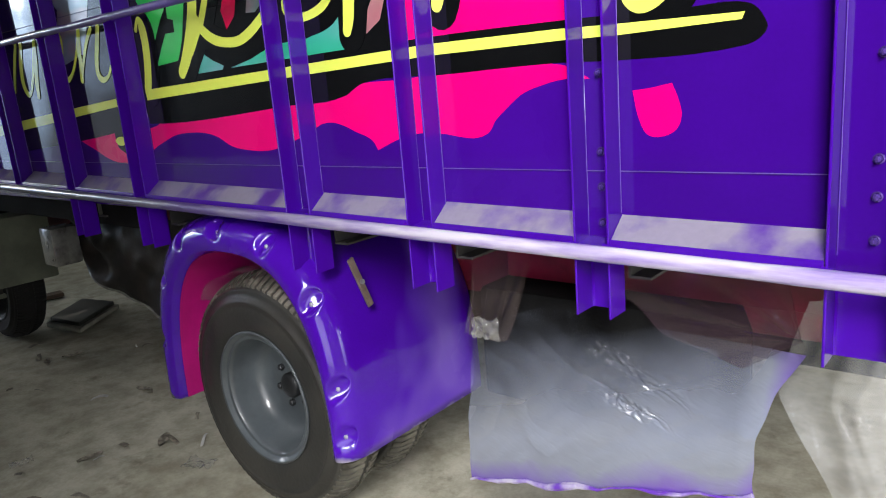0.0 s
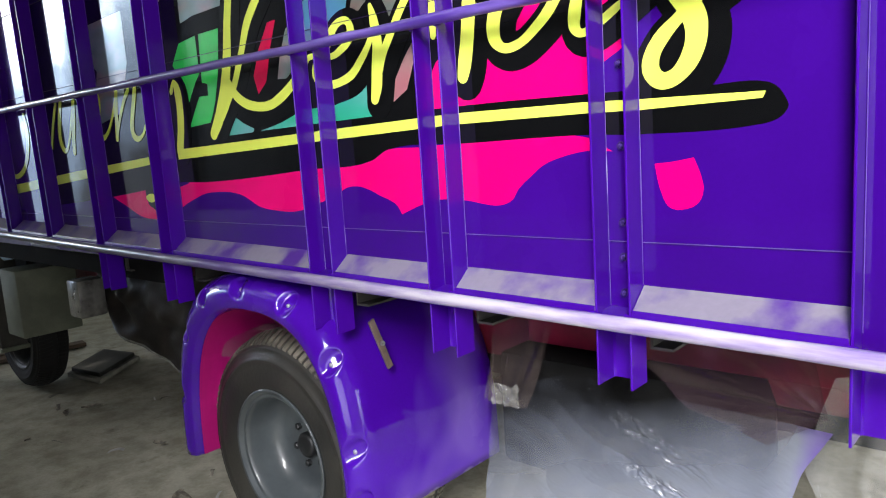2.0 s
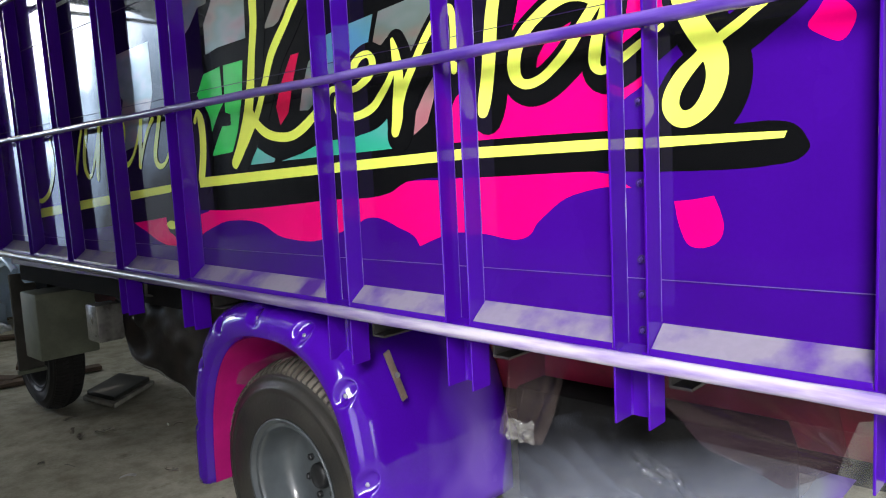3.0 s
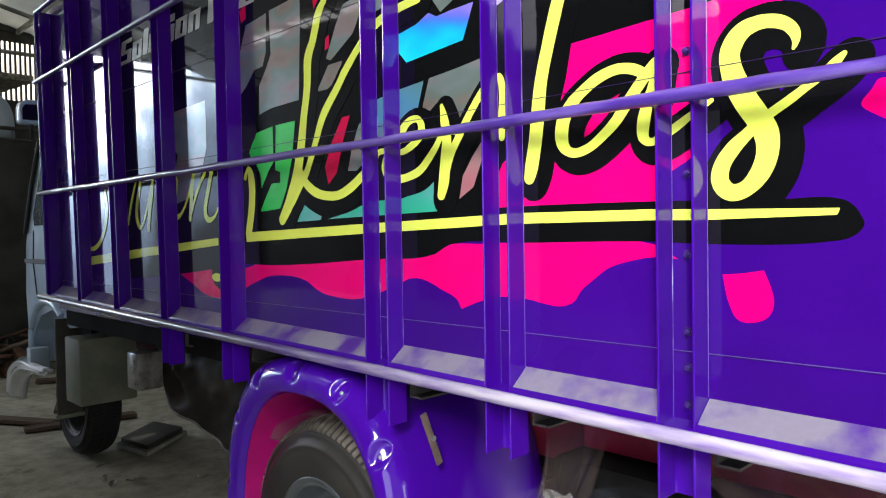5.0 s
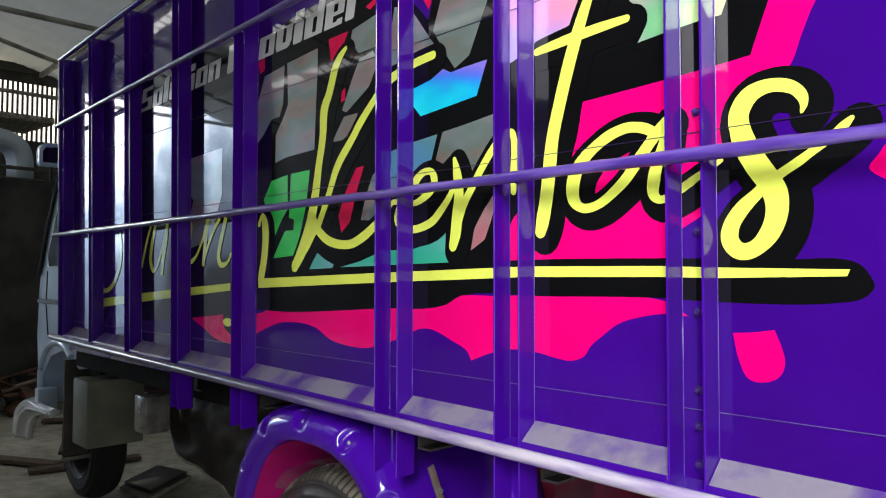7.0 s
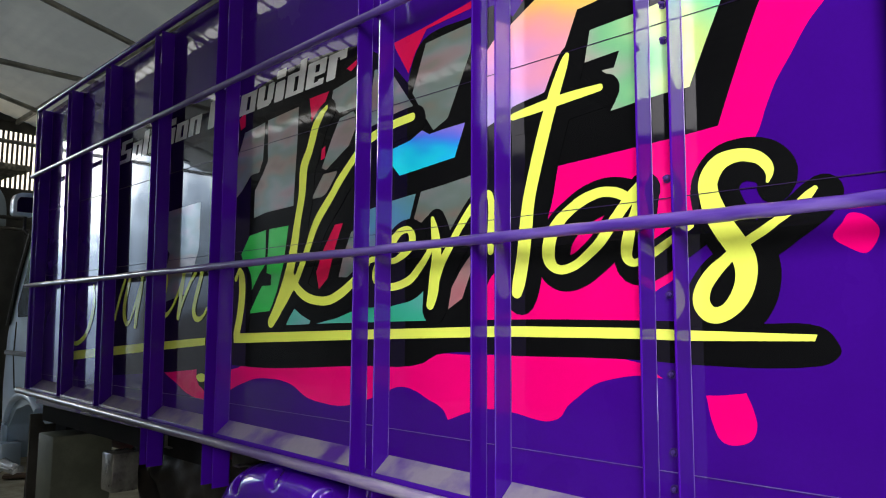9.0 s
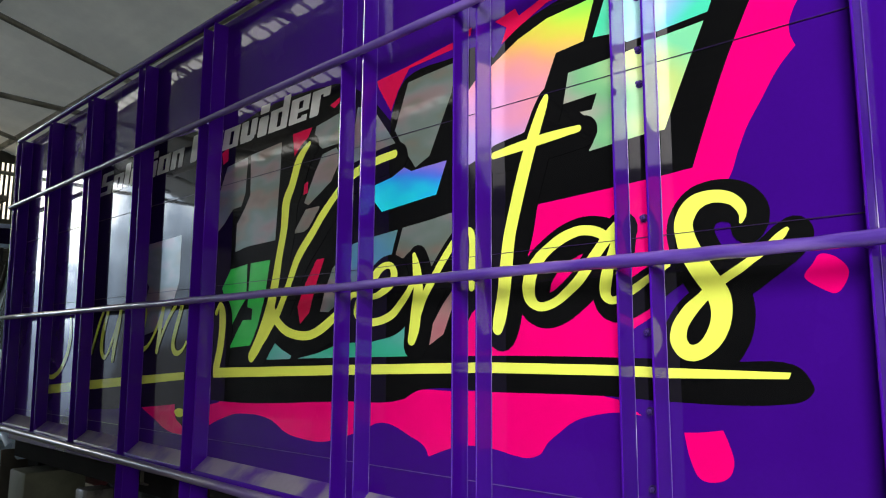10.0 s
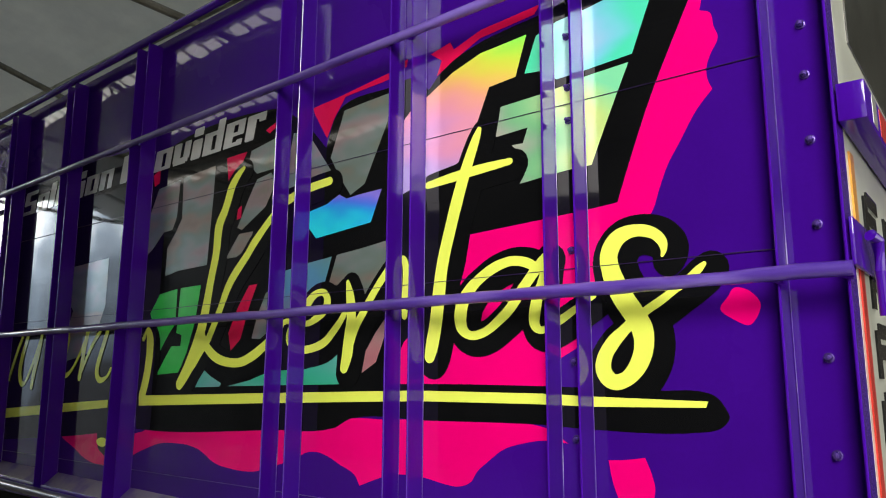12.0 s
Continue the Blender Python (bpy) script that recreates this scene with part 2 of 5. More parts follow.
def plastic(name, tint, cover, clear, stain, edge=0.0, slope=0.0):
    """Thin cloudy plastic film: clearer towards its top, shiny in its creases, with purple overspray low down."""
    m = bpy.data.materials.new(name)
    m.use_nodes = True
    n, l = m.node_tree.nodes, m.node_tree.links
    b = n["Principled BSDF"]
    tc = n.new("ShaderNodeTexCoord")
    no = n.new("ShaderNodeTexNoise")
    no.inputs["Scale"].default_value, no.inputs["Detail"].default_value = 3.2, 6
    l.new(tc.outputs["Object"], no.inputs[0])
    sep = n.new("ShaderNodeSeparateXYZ")
    l.new(tc.outputs["Object"], sep.inputs[0])

    level = n.new("ShaderNodeMath")
    level.operation = "MULTIPLY_ADD"
    level.inputs[1].default_value = slope
    l.new(sep.outputs[0], level.inputs[0])
    l.new(sep.outputs[2], level.inputs[2])

    def fade(low, high, a, c):
        g = n.new("ShaderNodeMapRange")
        g.inputs[1].default_value, g.inputs[2].default_value, g.inputs[3].default_value, g.inputs[4].default_value = low, high, a, c
        l.new(level.outputs[0], g.inputs[0])
        return g.outputs[0]

    def plus(p, q):
        add = n.new("ShaderNodeMath")
        l.new(p, add.inputs[0])
        l.new(q, add.inputs[1])
        return add.outputs[0]

    side = n.new("ShaderNodeMapRange")
    side.inputs[1].default_value, side.inputs[2].default_value, side.inputs[3].default_value, side.inputs[4].default_value = -0.035, 0.06, 0.0, edge
    l.new(sep.outputs[0], side.inputs[0])
    ramp = n.new("ShaderNodeValToRGB")
    ramp.color_ramp.elements[0].position, ramp.color_ramp.elements[1].position = 0.66, 0.95
    ramp.color_ramp.elements[0].color, ramp.color_ramp.elements[1].color = (*tint, 1), (0.135, 0.062, 0.38, 1)
    l.new(plus(plus(fade(stain[0], stain[1], 0.42, 0.0), side.outputs[0]), no.outputs[0]), ramp.inputs[0])
    l.new(ramp.outputs[0], b.inputs["Base Color"])
    b.inputs["Roughness"].default_value, b.inputs["Coat Weight"].default_value = 0.28, 1.0
    b.inputs["Coat Roughness"].default_value, b.inputs["Coat IOR"].default_value = 0.03, 1.7
    al = n.new("ShaderNodeMapRange")
    al.inputs[1].default_value, al.inputs[2].default_value = 0.3, 0.7
    al.inputs[3].default_value, al.inputs[4].default_value = -0.14, 0.14
    l.new(no.outputs[0], al.inputs[0])
    top = plus(fade(clear[0], clear[1], cover, clear[2]), al.outputs[0])
    l.new(plus(top, side.outputs[0]), b.inputs["Alpha"])
    fine = n.new("ShaderNodeTexNoise")
    fine.noise_type = "RIDGED_MULTIFRACTAL"
    fine.inputs["Scale"].default_value, fine.inputs["Detail"].default_value, fine.inputs["Distortion"].default_value = 4.5, 5, 1.6
    l.new(tc.outputs["Object"], fine.inputs[0])
    bp = n.new("ShaderNodeBump")
    bp.inputs["Strength"].default_value, bp.inputs["Distance"].default_value = 0.34, 0.03
    l.new(fine.outputs[0], bp.inputs["Height"])
    l.new(bp.outputs[0], b.inputs["Normal"])
    return m


def floor_concrete(name):
    """Worn concrete: broad pale and dark areas, mottled dirt, small dark stains and a gritty face."""
    m = bpy.data.materials.new(name)
    m.use_nodes = True
    n, l = m.node_tree.nodes, m.node_tree.links
    b = n["Principled BSDF"]
    tc = n.new("ShaderNodeTexCoord")

    def cloud(scale, detail, rough, low, high, a, c):
        no = n.new("ShaderNodeTexNoise")
        no.inputs["Scale"].default_value, no.inputs["Detail"].default_value, no.inputs["Roughness"].default_value = scale, detail, rough
        l.new(tc.outputs["Object"], no.inputs[0])
        ramp = n.new("ShaderNodeValToRGB")
        ramp.color_ramp.elements[0].position, ramp.color_ramp.elements[1].position = low, high
        ramp.color_ramp.elements[0].color, ramp.color_ramp.elements[1].color = (*a, 1), (*c, 1)
        l.new(no.outputs[0], ramp.inputs[0])
        return no, ramp.outputs[0]

    def times(p, q):
        mx = n.new("ShaderNodeMix")
        mx.data_type, mx.blend_type = "RGBA", "MULTIPLY"
        mx.inputs[0].default_value = 1.0
        l.new(p, mx.inputs[6])
        l.new(q, mx.inputs[7])
        return mx.outputs[2]

    _, broad = cloud(0.9, 4, 0.5, 0.35, 0.65, (0.39, 0.37, 0.285), (0.56, 0.545, 0.445))
    _, mottle = cloud(7.0, 9, 0.62, 0.36, 0.60, (0.66, 0.64, 0.60), (1.0, 1.0, 1.0))
    _, stains = cloud(3.3, 6, 0.7, 0.30, 0.42, (0.55, 0.53, 0.48), (1.0, 1.0, 1.0))
    grit, grain = cloud(60.0, 3, 0.6, 0.35, 0.65, (0.88, 0.88, 0.87), (1.0, 1.0, 1.0))
    l.new(times(times(broad, mottle), times(stains, grain)), b.inputs["Base Color"])
    b.inputs["Roughness"].default_value = 0.85
    bp = n.new("ShaderNodeBump")
    bp.inputs["Strength"].default_value, bp.inputs["Distance"].default_value = 0.18, 0.01
    l.new(grit.outputs[0], bp.inputs["Height"])
    l.new(bp.outputs[0], b.inputs["Normal"])
    return m


CONCRETE = floor_concrete("dusty_concrete")


def primed(name, colour, low, high):
    """Gloss paint that thins out into pale primer along the unpainted lower hem."""
    m = mat(name, colour, 0.24, coat=1.0, coat_rough=0.13, spec=0.04, vary=0.14, scale=2.4, fine=140, bump=0.012)
    n, l = m.node_tree.nodes, m.node_tree.links
    b = n["Principled BSDF"]
    was = b.inputs["Base Color"].links[0].from_socket
    tc = n["Texture Coordinate"]
    sep = n.new("ShaderNodeSeparateXYZ")
    l.new(tc.outputs["Object"], sep.inputs[0])
    no = n.new("ShaderNodeTexNoise")
    no.inputs["Scale"].default_value, no.inputs["Detail"].default_value = 6.0, 4
    l.new(tc.outputs["Object"], no.inputs[0])
    sc = n.new("ShaderNodeMath")
    sc.operation = "MULTIPLY_ADD"
    sc.inputs[1].default_value, sc.inputs[2].default_value = 0.14, -0.065
    l.new(no.outputs[0], sc.inputs[0])
    add = n.new("ShaderNodeMath")
    l.new(sep.outputs[2], add.inputs[0])
    l.new(sc.outputs[0], add.inputs[1])
    rg = n.new("ShaderNodeMapRange")
    rg.inputs[1].default_value, rg.inputs[2].default_value, rg.inputs[3].default_value, rg.inputs[4].default_value = low, high, 1.0, 0.0
    l.new(add.outputs[0], rg.inputs[0])
    mx = n.new("ShaderNodeMix")
    mx.data_type = "RGBA"
    l.new(rg.outputs[0], mx.inputs[0])
    l.new(was, mx.inputs[6])
    mx.inputs[7].default_value = (0.74, 0.72, 0.76, 1)
    # lilac patches on the skin: overspray, with its milky highlight put into colour
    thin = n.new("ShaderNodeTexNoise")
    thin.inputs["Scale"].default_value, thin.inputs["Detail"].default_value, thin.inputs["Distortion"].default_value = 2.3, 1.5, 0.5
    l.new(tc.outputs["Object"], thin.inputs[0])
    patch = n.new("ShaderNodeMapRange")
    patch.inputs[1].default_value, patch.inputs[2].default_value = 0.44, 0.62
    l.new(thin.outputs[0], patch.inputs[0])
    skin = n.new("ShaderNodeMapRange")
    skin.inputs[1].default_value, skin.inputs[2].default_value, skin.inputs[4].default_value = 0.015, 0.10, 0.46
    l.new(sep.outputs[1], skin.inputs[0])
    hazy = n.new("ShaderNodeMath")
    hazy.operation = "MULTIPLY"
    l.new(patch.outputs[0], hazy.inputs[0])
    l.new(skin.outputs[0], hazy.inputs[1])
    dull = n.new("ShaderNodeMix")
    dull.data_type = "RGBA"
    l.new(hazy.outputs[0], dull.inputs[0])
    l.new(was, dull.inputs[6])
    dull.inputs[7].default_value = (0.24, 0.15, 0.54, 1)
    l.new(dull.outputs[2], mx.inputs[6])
    gloss = n.new("ShaderNodeMapRange")
    gloss.inputs[2].default_value, gloss.inputs[3].default_value, gloss.inputs[4].default_value = 0.46, 0.07, 0.22
    l.new(hazy.outputs[0], gloss.inputs[0])
    l.new(gloss.outputs[0], b.inputs["Coat Roughness"])
    l.new(mx.outputs[2], b.inputs["Base Color"])
    return m


FILM = plastic("cloudy_plastic_film", (0.225, 0.25, 0.315), 0.97, (0.66, 0.93, 0.06), (0.52, 0.64), 0.42, -0.26)
FILM_CLEAR = plastic("thin_plastic_film", (0.50, 0.51, 0.52), 0.30, (0.30, 0.72, 0.36), (0.0, 0.2))
FILM_SCRAP = plastic("clear_film_scrap", (0.40, 0.40, 0.38), 0.35, (0.5, 0.9, 0.3), (-0.9, -0.8))
VEIL = plastic("clear_plastic_veil", (0.085, 0.050, 0.066), 0.42, (0.80, 1.04, 0.34), (0.0, 0.2))
TAIL = plastic("thin_brownish_film", (0.17, 0.125, 0.12), 0.17, (0.80, 1.0, 0.16), (0.0, 0.2))


def darker_towards_cab(m, colour, x0, x1):
    """Overspray thickening, and painted shade, towards the cab until the bar is one colour."""
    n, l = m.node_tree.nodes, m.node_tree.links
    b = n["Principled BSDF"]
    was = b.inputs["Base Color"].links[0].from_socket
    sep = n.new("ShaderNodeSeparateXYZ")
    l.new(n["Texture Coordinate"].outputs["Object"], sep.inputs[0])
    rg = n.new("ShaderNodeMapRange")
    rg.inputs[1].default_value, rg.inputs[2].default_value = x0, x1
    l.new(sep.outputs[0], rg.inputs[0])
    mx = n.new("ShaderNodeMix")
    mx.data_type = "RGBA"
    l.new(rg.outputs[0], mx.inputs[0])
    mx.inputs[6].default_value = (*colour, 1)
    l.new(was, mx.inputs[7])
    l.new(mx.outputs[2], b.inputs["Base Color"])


darker_towards_cab(OVERSPRAY, (0.070, 0.055, 0.12), -2.3, -0.5)


# ---- building helpers ----
def link(name, bm, material, parent=None, label="", smooth=False):
    bmesh.ops.recalc_face_normals(bm, faces=bm.faces)
    me = bpy.data.meshes.new(name)
    bm.to_mesh(me)
    bm.free()
    me.materials.append(material)
    if smooth:
        me.shade_smooth()
        if smooth != "all":
            me.set_sharp_from_angle(angle=radians(38))
    ob = new(name, me)
    if parent:
        ob.parent = parent
    if label:
        ob["label"] = label
    return ob


def part(name, bm, material, parent, label="", smooth=True):
    return link(name, bm, material, parent, label, smooth)


def thing(name, label, category, group="", kind=""):
    return tagged(new(name), label, category, group, kind)


def box(x0, x1, y0, y1, z0, z1, bevel=0.0, bm=None):
    bm = bm or bmesh.new()
    vs = [bm.verts.new((x, y, z)) for x in (x0, x1) for y in (y0, y1) for z in (z0, z1)]
    faces = [bm.faces.new([vs[i] for i in f]) for f in ((0, 1, 3, 2), (4, 6, 7, 5), (0, 4, 5, 1), (2, 3, 7, 6), (0, 2, 6, 4), (1, 5, 7, 3))]
    if bevel:
        es = {e for f in faces for e in f.edges}
        bmesh.ops.bevel(bm, geom=list(es), offset=bevel, segments=2, affect="EDGES", profile=0.5)
    return bm


def prism(outline, axis, a, b, bevel=0.0, bm=None):
    """An outline of two coordinates pushed along an axis from a to b."""
    bm = bm or bmesh.new()

    def at(p, h):
        return {"x": (h, p[0], p[1]), "y": (p[0], h, p[1]), "z": (p[0], p[1], h)}[axis]

    lo, hi = [bm.verts.new(at(p, a)) for p in outline], [bm.verts.new(at(p, b)) for p in outline]
    n = len(outline)
    faces = [bm.faces.new(lo), bm.faces.new(hi[::-1])]
    faces += [bm.faces.new((lo[i], lo[(i + 1) % n], hi[(i + 1) % n], hi[i])) for i in range(n)]
    if bevel:
        bmesh.ops.bevel(bm, geom=list({e for f in faces for e in f.edges}), offset=bevel, segments=2, affect="EDGES", profile=0.5)
    return bm


def pipe(points, r, sides=12, bm=None, wobble=0.0, capped=True):
    """A bar of round section along a line of points."""
    bm = bm or bmesh.new()
    pts = [Vector(p) for p in points]
    rings = []
    for i, p in enumerate(pts):
        d = (pts[min(i + 1, len(pts) - 1)] - pts[max(i - 1, 0)]).normalized()
        u = d.cross(Vector((0, 0, 1)) if abs(d.z) < 0.9 else Vector((1, 0, 0))).normalized()
        v = d.cross(u)
        rr = r * (1 + wobble * noise.noise(p * 7.0))
        rings.append([bm.verts.new(p + rr * (math.cos(a) * u + math.sin(a) * v)) for a in (2 * math.pi * k / sides for k in range(sides))])
    for r0, r1 in zip(rings, rings[1:]):
        for k in range(sides):
            bm.faces.new((r0[k], r0[(k + 1) % sides], r1[(k + 1) % sides], r1[k]))
    if capped:
        bm.faces.new(rings[0][::-1]), bm.faces.new(rings[-1])
    return bm


def raked(bm, rise=0.0155, about=-0.3):
    """The bed's lower edge rises a little towards the cab."""
    for v in bm.verts:
        v.co.z -= rise * (v.co.x - about)
    return bm


def lathe(profile, sides=48, bm=None, closed=False):
    """A profile of (radius, y) turned round the y axis."""
    bm = bm or bmesh.new()
    rings = [[bm.verts.new((r * math.cos(a), y, r * math.sin(a))) for a in (2 * math.pi * k / sides for k in range(sides))] for r, y in profile]
    pairs = list(zip(rings, rings[1:])) + ([(rings[-1], rings[0])] if closed else [])
    for r0, r1 in pairs:
        for k in range(sides):
            bm.faces.new((r0[k], r0[(k + 1) % sides], r1[(k + 1) % sides], r1[k]))
    return bm


def curve(points, steps=6, closed=False):
    """Points of any length on a Catmull-Rom line through the given ones."""
    n, out = len(points), []
    for i in range(n if closed else n - 1):
        q = [points[(i + k) % n] if closed else points[max(0, min(n - 1, i + k))] for k in (-1, 0, 1, 2)]
        for s in range(steps):
            t = s / steps
            out.append(tuple(0.5 * (2 * b + (c - a) * t + (2 * a - 5 * b + 4 * c - d) * t * t + (3 * b - a - 3 * c + d) * t**3) for a, b, c, d in zip(*q)))
    return out if closed else out + [tuple(points[-1])]


def sheet_grid(nu, nv, f, bm=None):
    """A sheet of nu x nv faces whose points f(u, v) gives."""
    bm = bm or bmesh.new()
    g = [[bm.verts.new(f(i / nu, j / nv)) for j in range(nv + 1)] for i in range(nu + 1)]
    for i in range(nu):
        for j in range(nv):
            bm.faces.new((g[i][j], g[i + 1][j], g[i + 1][j + 1], g[i][j + 1]))
    return bm


# ---- the truck: bed side ----
truck = thing("box_truck", "purple high-sided truck with pink, black and lemon script graphics", "truck")

FRONT_X, REAR_X = -4.205, 0.268
POSTS = [(-4.190, 0.075), (-3.688, 0.058), (-3.184, 0.070), (-2.650, 0.070), (-2.110, 0.085), (-1.247, 0.105), (-0.780, 0.083), (-0.316, 0.080)]
POST_D, TOP_Z, STUB_Z = 0.060, 2.885, 0.931
CORNER_X, CORNER_W = 0.154, 0.114



def top_at(x):
    """The upper edge of the bed side rises a little towards the tail."""
    return TOP_Z + 0.0225 * (x - 0.2)


def lean(x, z):
    """The foremost posts of the bed lean a little towards the cab at the top."""
    return -0.06 * min(1.0, max(0.0, (-2.0 - x) / 1.5)) * (z - 1.5)


def leaning(bm, x):
    for v in bm.verts:
        v.co.x += lean(x, v.co.z)
    return bm


def side_sheet(y0, y1):
    front = FRONT_X + 0.01
    return prism([(front + lean(front, 1.06), 1.06), (REAR_X - 0.004, 1.06), (REAR_X - 0.004, top_at(REAR_X)), (front + lean(front, top_at(front)), top_at(front))], "y", y0, y1)


side_panel = part("side_panel", side_sheet(0.0, 0.012), PANEL, truck, "glossy purple sheet-metal side wall with printed graphics", False)
part("far_side_panel", side_sheet(1.98, 2.0), PANEL, truck, "purple far side wall", False)
part("front_panel", leaning(box(FRONT_X + 0.01, FRONT_X + 0.03, 0.014, 1.978, 1.06, top_at(FRONT_X)), FRONT_X), PANEL, truck, "purple front wall of the bed", False)
bed_floor = part("bed_floor", box(FRONT_X + 0.03, REAR_X - 0.01, 0.014, 1.978, 1.06, 1.10), UNDER, truck, "grimy bed floor", False)


def channel(w, d, z0, z1, t=0.005):
    """An upright U-section, open outwards, with rounded folds."""
    c = 0.0015
    out = [(0, c - d), (0, 0.006), (0.004, 0.0105), (w - 0.004, 0.0105), (w, 0.006), (w, c - d), (w - c, -d), (w - t + c, -d), (w - t, c - d), (w - t, 0.003), (w - t - 0.004, 0.0075), (t + 0.004, 0.0075), (t, 0.003), (t, c - d), (t - c, -d), (c, -d)]
    bm = bmesh.new()
    rows = []
    for z in (z0, z1):
        rows.append([bm.verts.new((x, y, z)) for x, y in out])
    n = len(out)
    for i in range(n):
        bm.faces.new((rows[0][i], rows[0][(i + 1) % n], rows[1][(i + 1) % n], rows[1][i]))
    for row in rows:
        for quad in ((0, 1, 12, 13), (13, 14, 15, 0), (1, 2, 11, 12), (2, 3, 10, 11), (3, 4, 9, 10), (4, 5, 8, 9), (5, 6, 7, 8)):
            bm.faces.new([row[q] for q in quad])
    return bm


for k, (x, w) in enumerate(POSTS):
    post = part("post", leaning(channel(w, POST_D, 1.105 if k < 3 else STUB_Z, top_at(x) - 0.02), x), PURPLE, truck)
    post.location.x = x
corner_post = part("corner_post", channel(CORNER_W, POST_D, 0.905, TOP_Z), PURPLE, truck, "wide purple corner post with a row of bolts")
corner_post.location.x = CORNER_X


def bolt_mesh():
    bm = lathe([(0.009, 0.0), (0.009, -0.002), (0.0065, -0.0025)], 14)
    lathe([(0.0062, -0.0022), (0.0062, -0.008), (0.005, -0.0092), (0.0001, -0.0095)], 6, bm)
    lathe([(0.0042, -0.009), (0.0042, -0.014), (0.0001, -0.0145)], 8, bm)
    return bm


BOLT = mat("purple_sprayed_steel_bolt", (0.10, 0.05, 0.30), 0.25, metal=0.5, vary=0.2, scale=40)
first_bolt = None
for px, owner, zs in ((0.215, corner_post, (2.60, 2.48, 2.34, 2.207, 2.107, 1.98, 1.822, 1.585, 1.421, 1.254, 1.192, 1.119)), (-0.277, post, (2.58, 2.45, 2.33, 2.205, 2.126, 1.826, 1.584, 1.422, 1.267, 1.195, 1.120))):
    for z in zs:
        if first_bolt is None:
            first_bolt = part("bolt", bolt_mesh(), BOLT, owner)
            bolt = first_bolt
        else:
            bolt = first_bolt.copy()
            scene.collection.objects.link(bolt)
            bolt.parent = owner
        bolt.location = (px - owner.location.x, -0.001, z)

# pale sealant at each right flange; the left-fold beads paint a glint
SEALANT_GLINT = mat("lilac_sealant_and_glint", (0.10, 0.04, 0.34), 0.35, coat=0.5, vary=0.1, other=(0.42, 0.36, 0.62), scale=7, low=0.56, high=0.68)
PALE_SEAM = mat("pale_seam_filler", (0.12, 0.08, 0.33), 0.4, vary=0.2, scale=9)
for x, w in POSTS:
    part("sealant_glint_bead", pipe([(x + w + 0.001 + lean(x, 1.142 + k * 0.1), -0.0035, 1.142 + k * 0.1) for k in range(17)], 0.0010, 6, wobble=0.6), SEALANT_GLINT, truck, "thin lilac bead for sealant and the fold's painted glint")
    # bead standing in for the bright glint in the left flange's fold
    part("sealant_glint_bead", pipe([(x + 0.0062 + lean(x, 1.09 + k * 0.1), -0.0032, 1.09 + k * 0.1) for k in range(17)], 0.0008, 6, wobble=0.4), SEALANT_GLINT, truck, "thin lilac bead for sealant and the fold's painted glint")
part("sealant_glint_bead", pipe([(CORNER_X + 0.0065, -0.0032, 1.09 + k * 0.1) for k in range(17)], 0.0010, 6, wobble=0.4), SEALANT_GLINT, truck, "thin lilac bead for sealant and the fold's painted glint")

RAIL = mat("dusty_purple_rail_paint", (0.095, 0.036, 0.40), 0.40, coat=1.0, coat_rough=0.09, vary=0.2, other=(0.22, 0.14, 0.58), scale=3.0, fine=60, bump=0.03, stretch=(1, 5, 9))
# rails painted paler towards the tail, where they catch the light
darker_towards_cab(RAIL, (0.055, 0.025, 0.18), -2.6, -0.4)
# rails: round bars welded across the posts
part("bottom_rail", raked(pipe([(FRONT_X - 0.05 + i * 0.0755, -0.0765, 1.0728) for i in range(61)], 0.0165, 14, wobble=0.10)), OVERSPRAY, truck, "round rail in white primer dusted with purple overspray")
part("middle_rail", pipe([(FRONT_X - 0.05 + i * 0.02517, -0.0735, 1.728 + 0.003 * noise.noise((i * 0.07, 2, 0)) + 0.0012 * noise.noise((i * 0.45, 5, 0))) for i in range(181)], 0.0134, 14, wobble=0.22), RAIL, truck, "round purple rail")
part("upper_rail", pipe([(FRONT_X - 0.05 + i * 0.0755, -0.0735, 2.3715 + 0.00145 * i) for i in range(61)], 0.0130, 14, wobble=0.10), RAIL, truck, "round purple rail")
part("top_rail", pipe([(FRONT_X - 0.08 + i * 0.0768, -0.046, top_at(FRONT_X + i * 0.0755)) for i in range(59)], 0.015, 14, wobble=0.05), PURPLE, truck, "purple top rail")
# lumpy welds where the rails cross the flanges of the posts
first_weld = None
for x, w in POSTS + [(CORNER_X, CORNER_W)]:
    for flange, (z, rake) in [(f, rail) for f in (0.0025, w - 0.0025) for rail in ((1.0728, 0.0155), (1.728, 0.0), (2.3715, -0.0192))]:
        if first_weld is None:
            first_weld = part("weld", pipe([(0.010 * k - 0.010, 0.002 * math.sin(3 * k), 0.003 * math.cos(2 * k)) for k in range(3)], 0.0075, 8, wobble=0.5), PURPLE, truck)
            weld = first_weld
        else:
            weld = first_weld.copy()
            scene.collection.objects.link(weld)
        at = x + flange + lean(x, z)
        weld.location = (at, -0.0625, z - rake * (at + 0.3 if rake > 0 else at - FRONT_X + 0.05) + (0.010 if z < 1.5 else -0.007))
part("sill", raked(prism([(-0.0595, 1.054), (0.0135, 1.054), (0.0135, 1.090), (-0.0595, 1.081)], "x", FRONT_X, CORNER_X - 0.003)), PURPLE, truck, "purple floor edge of the bed", False)

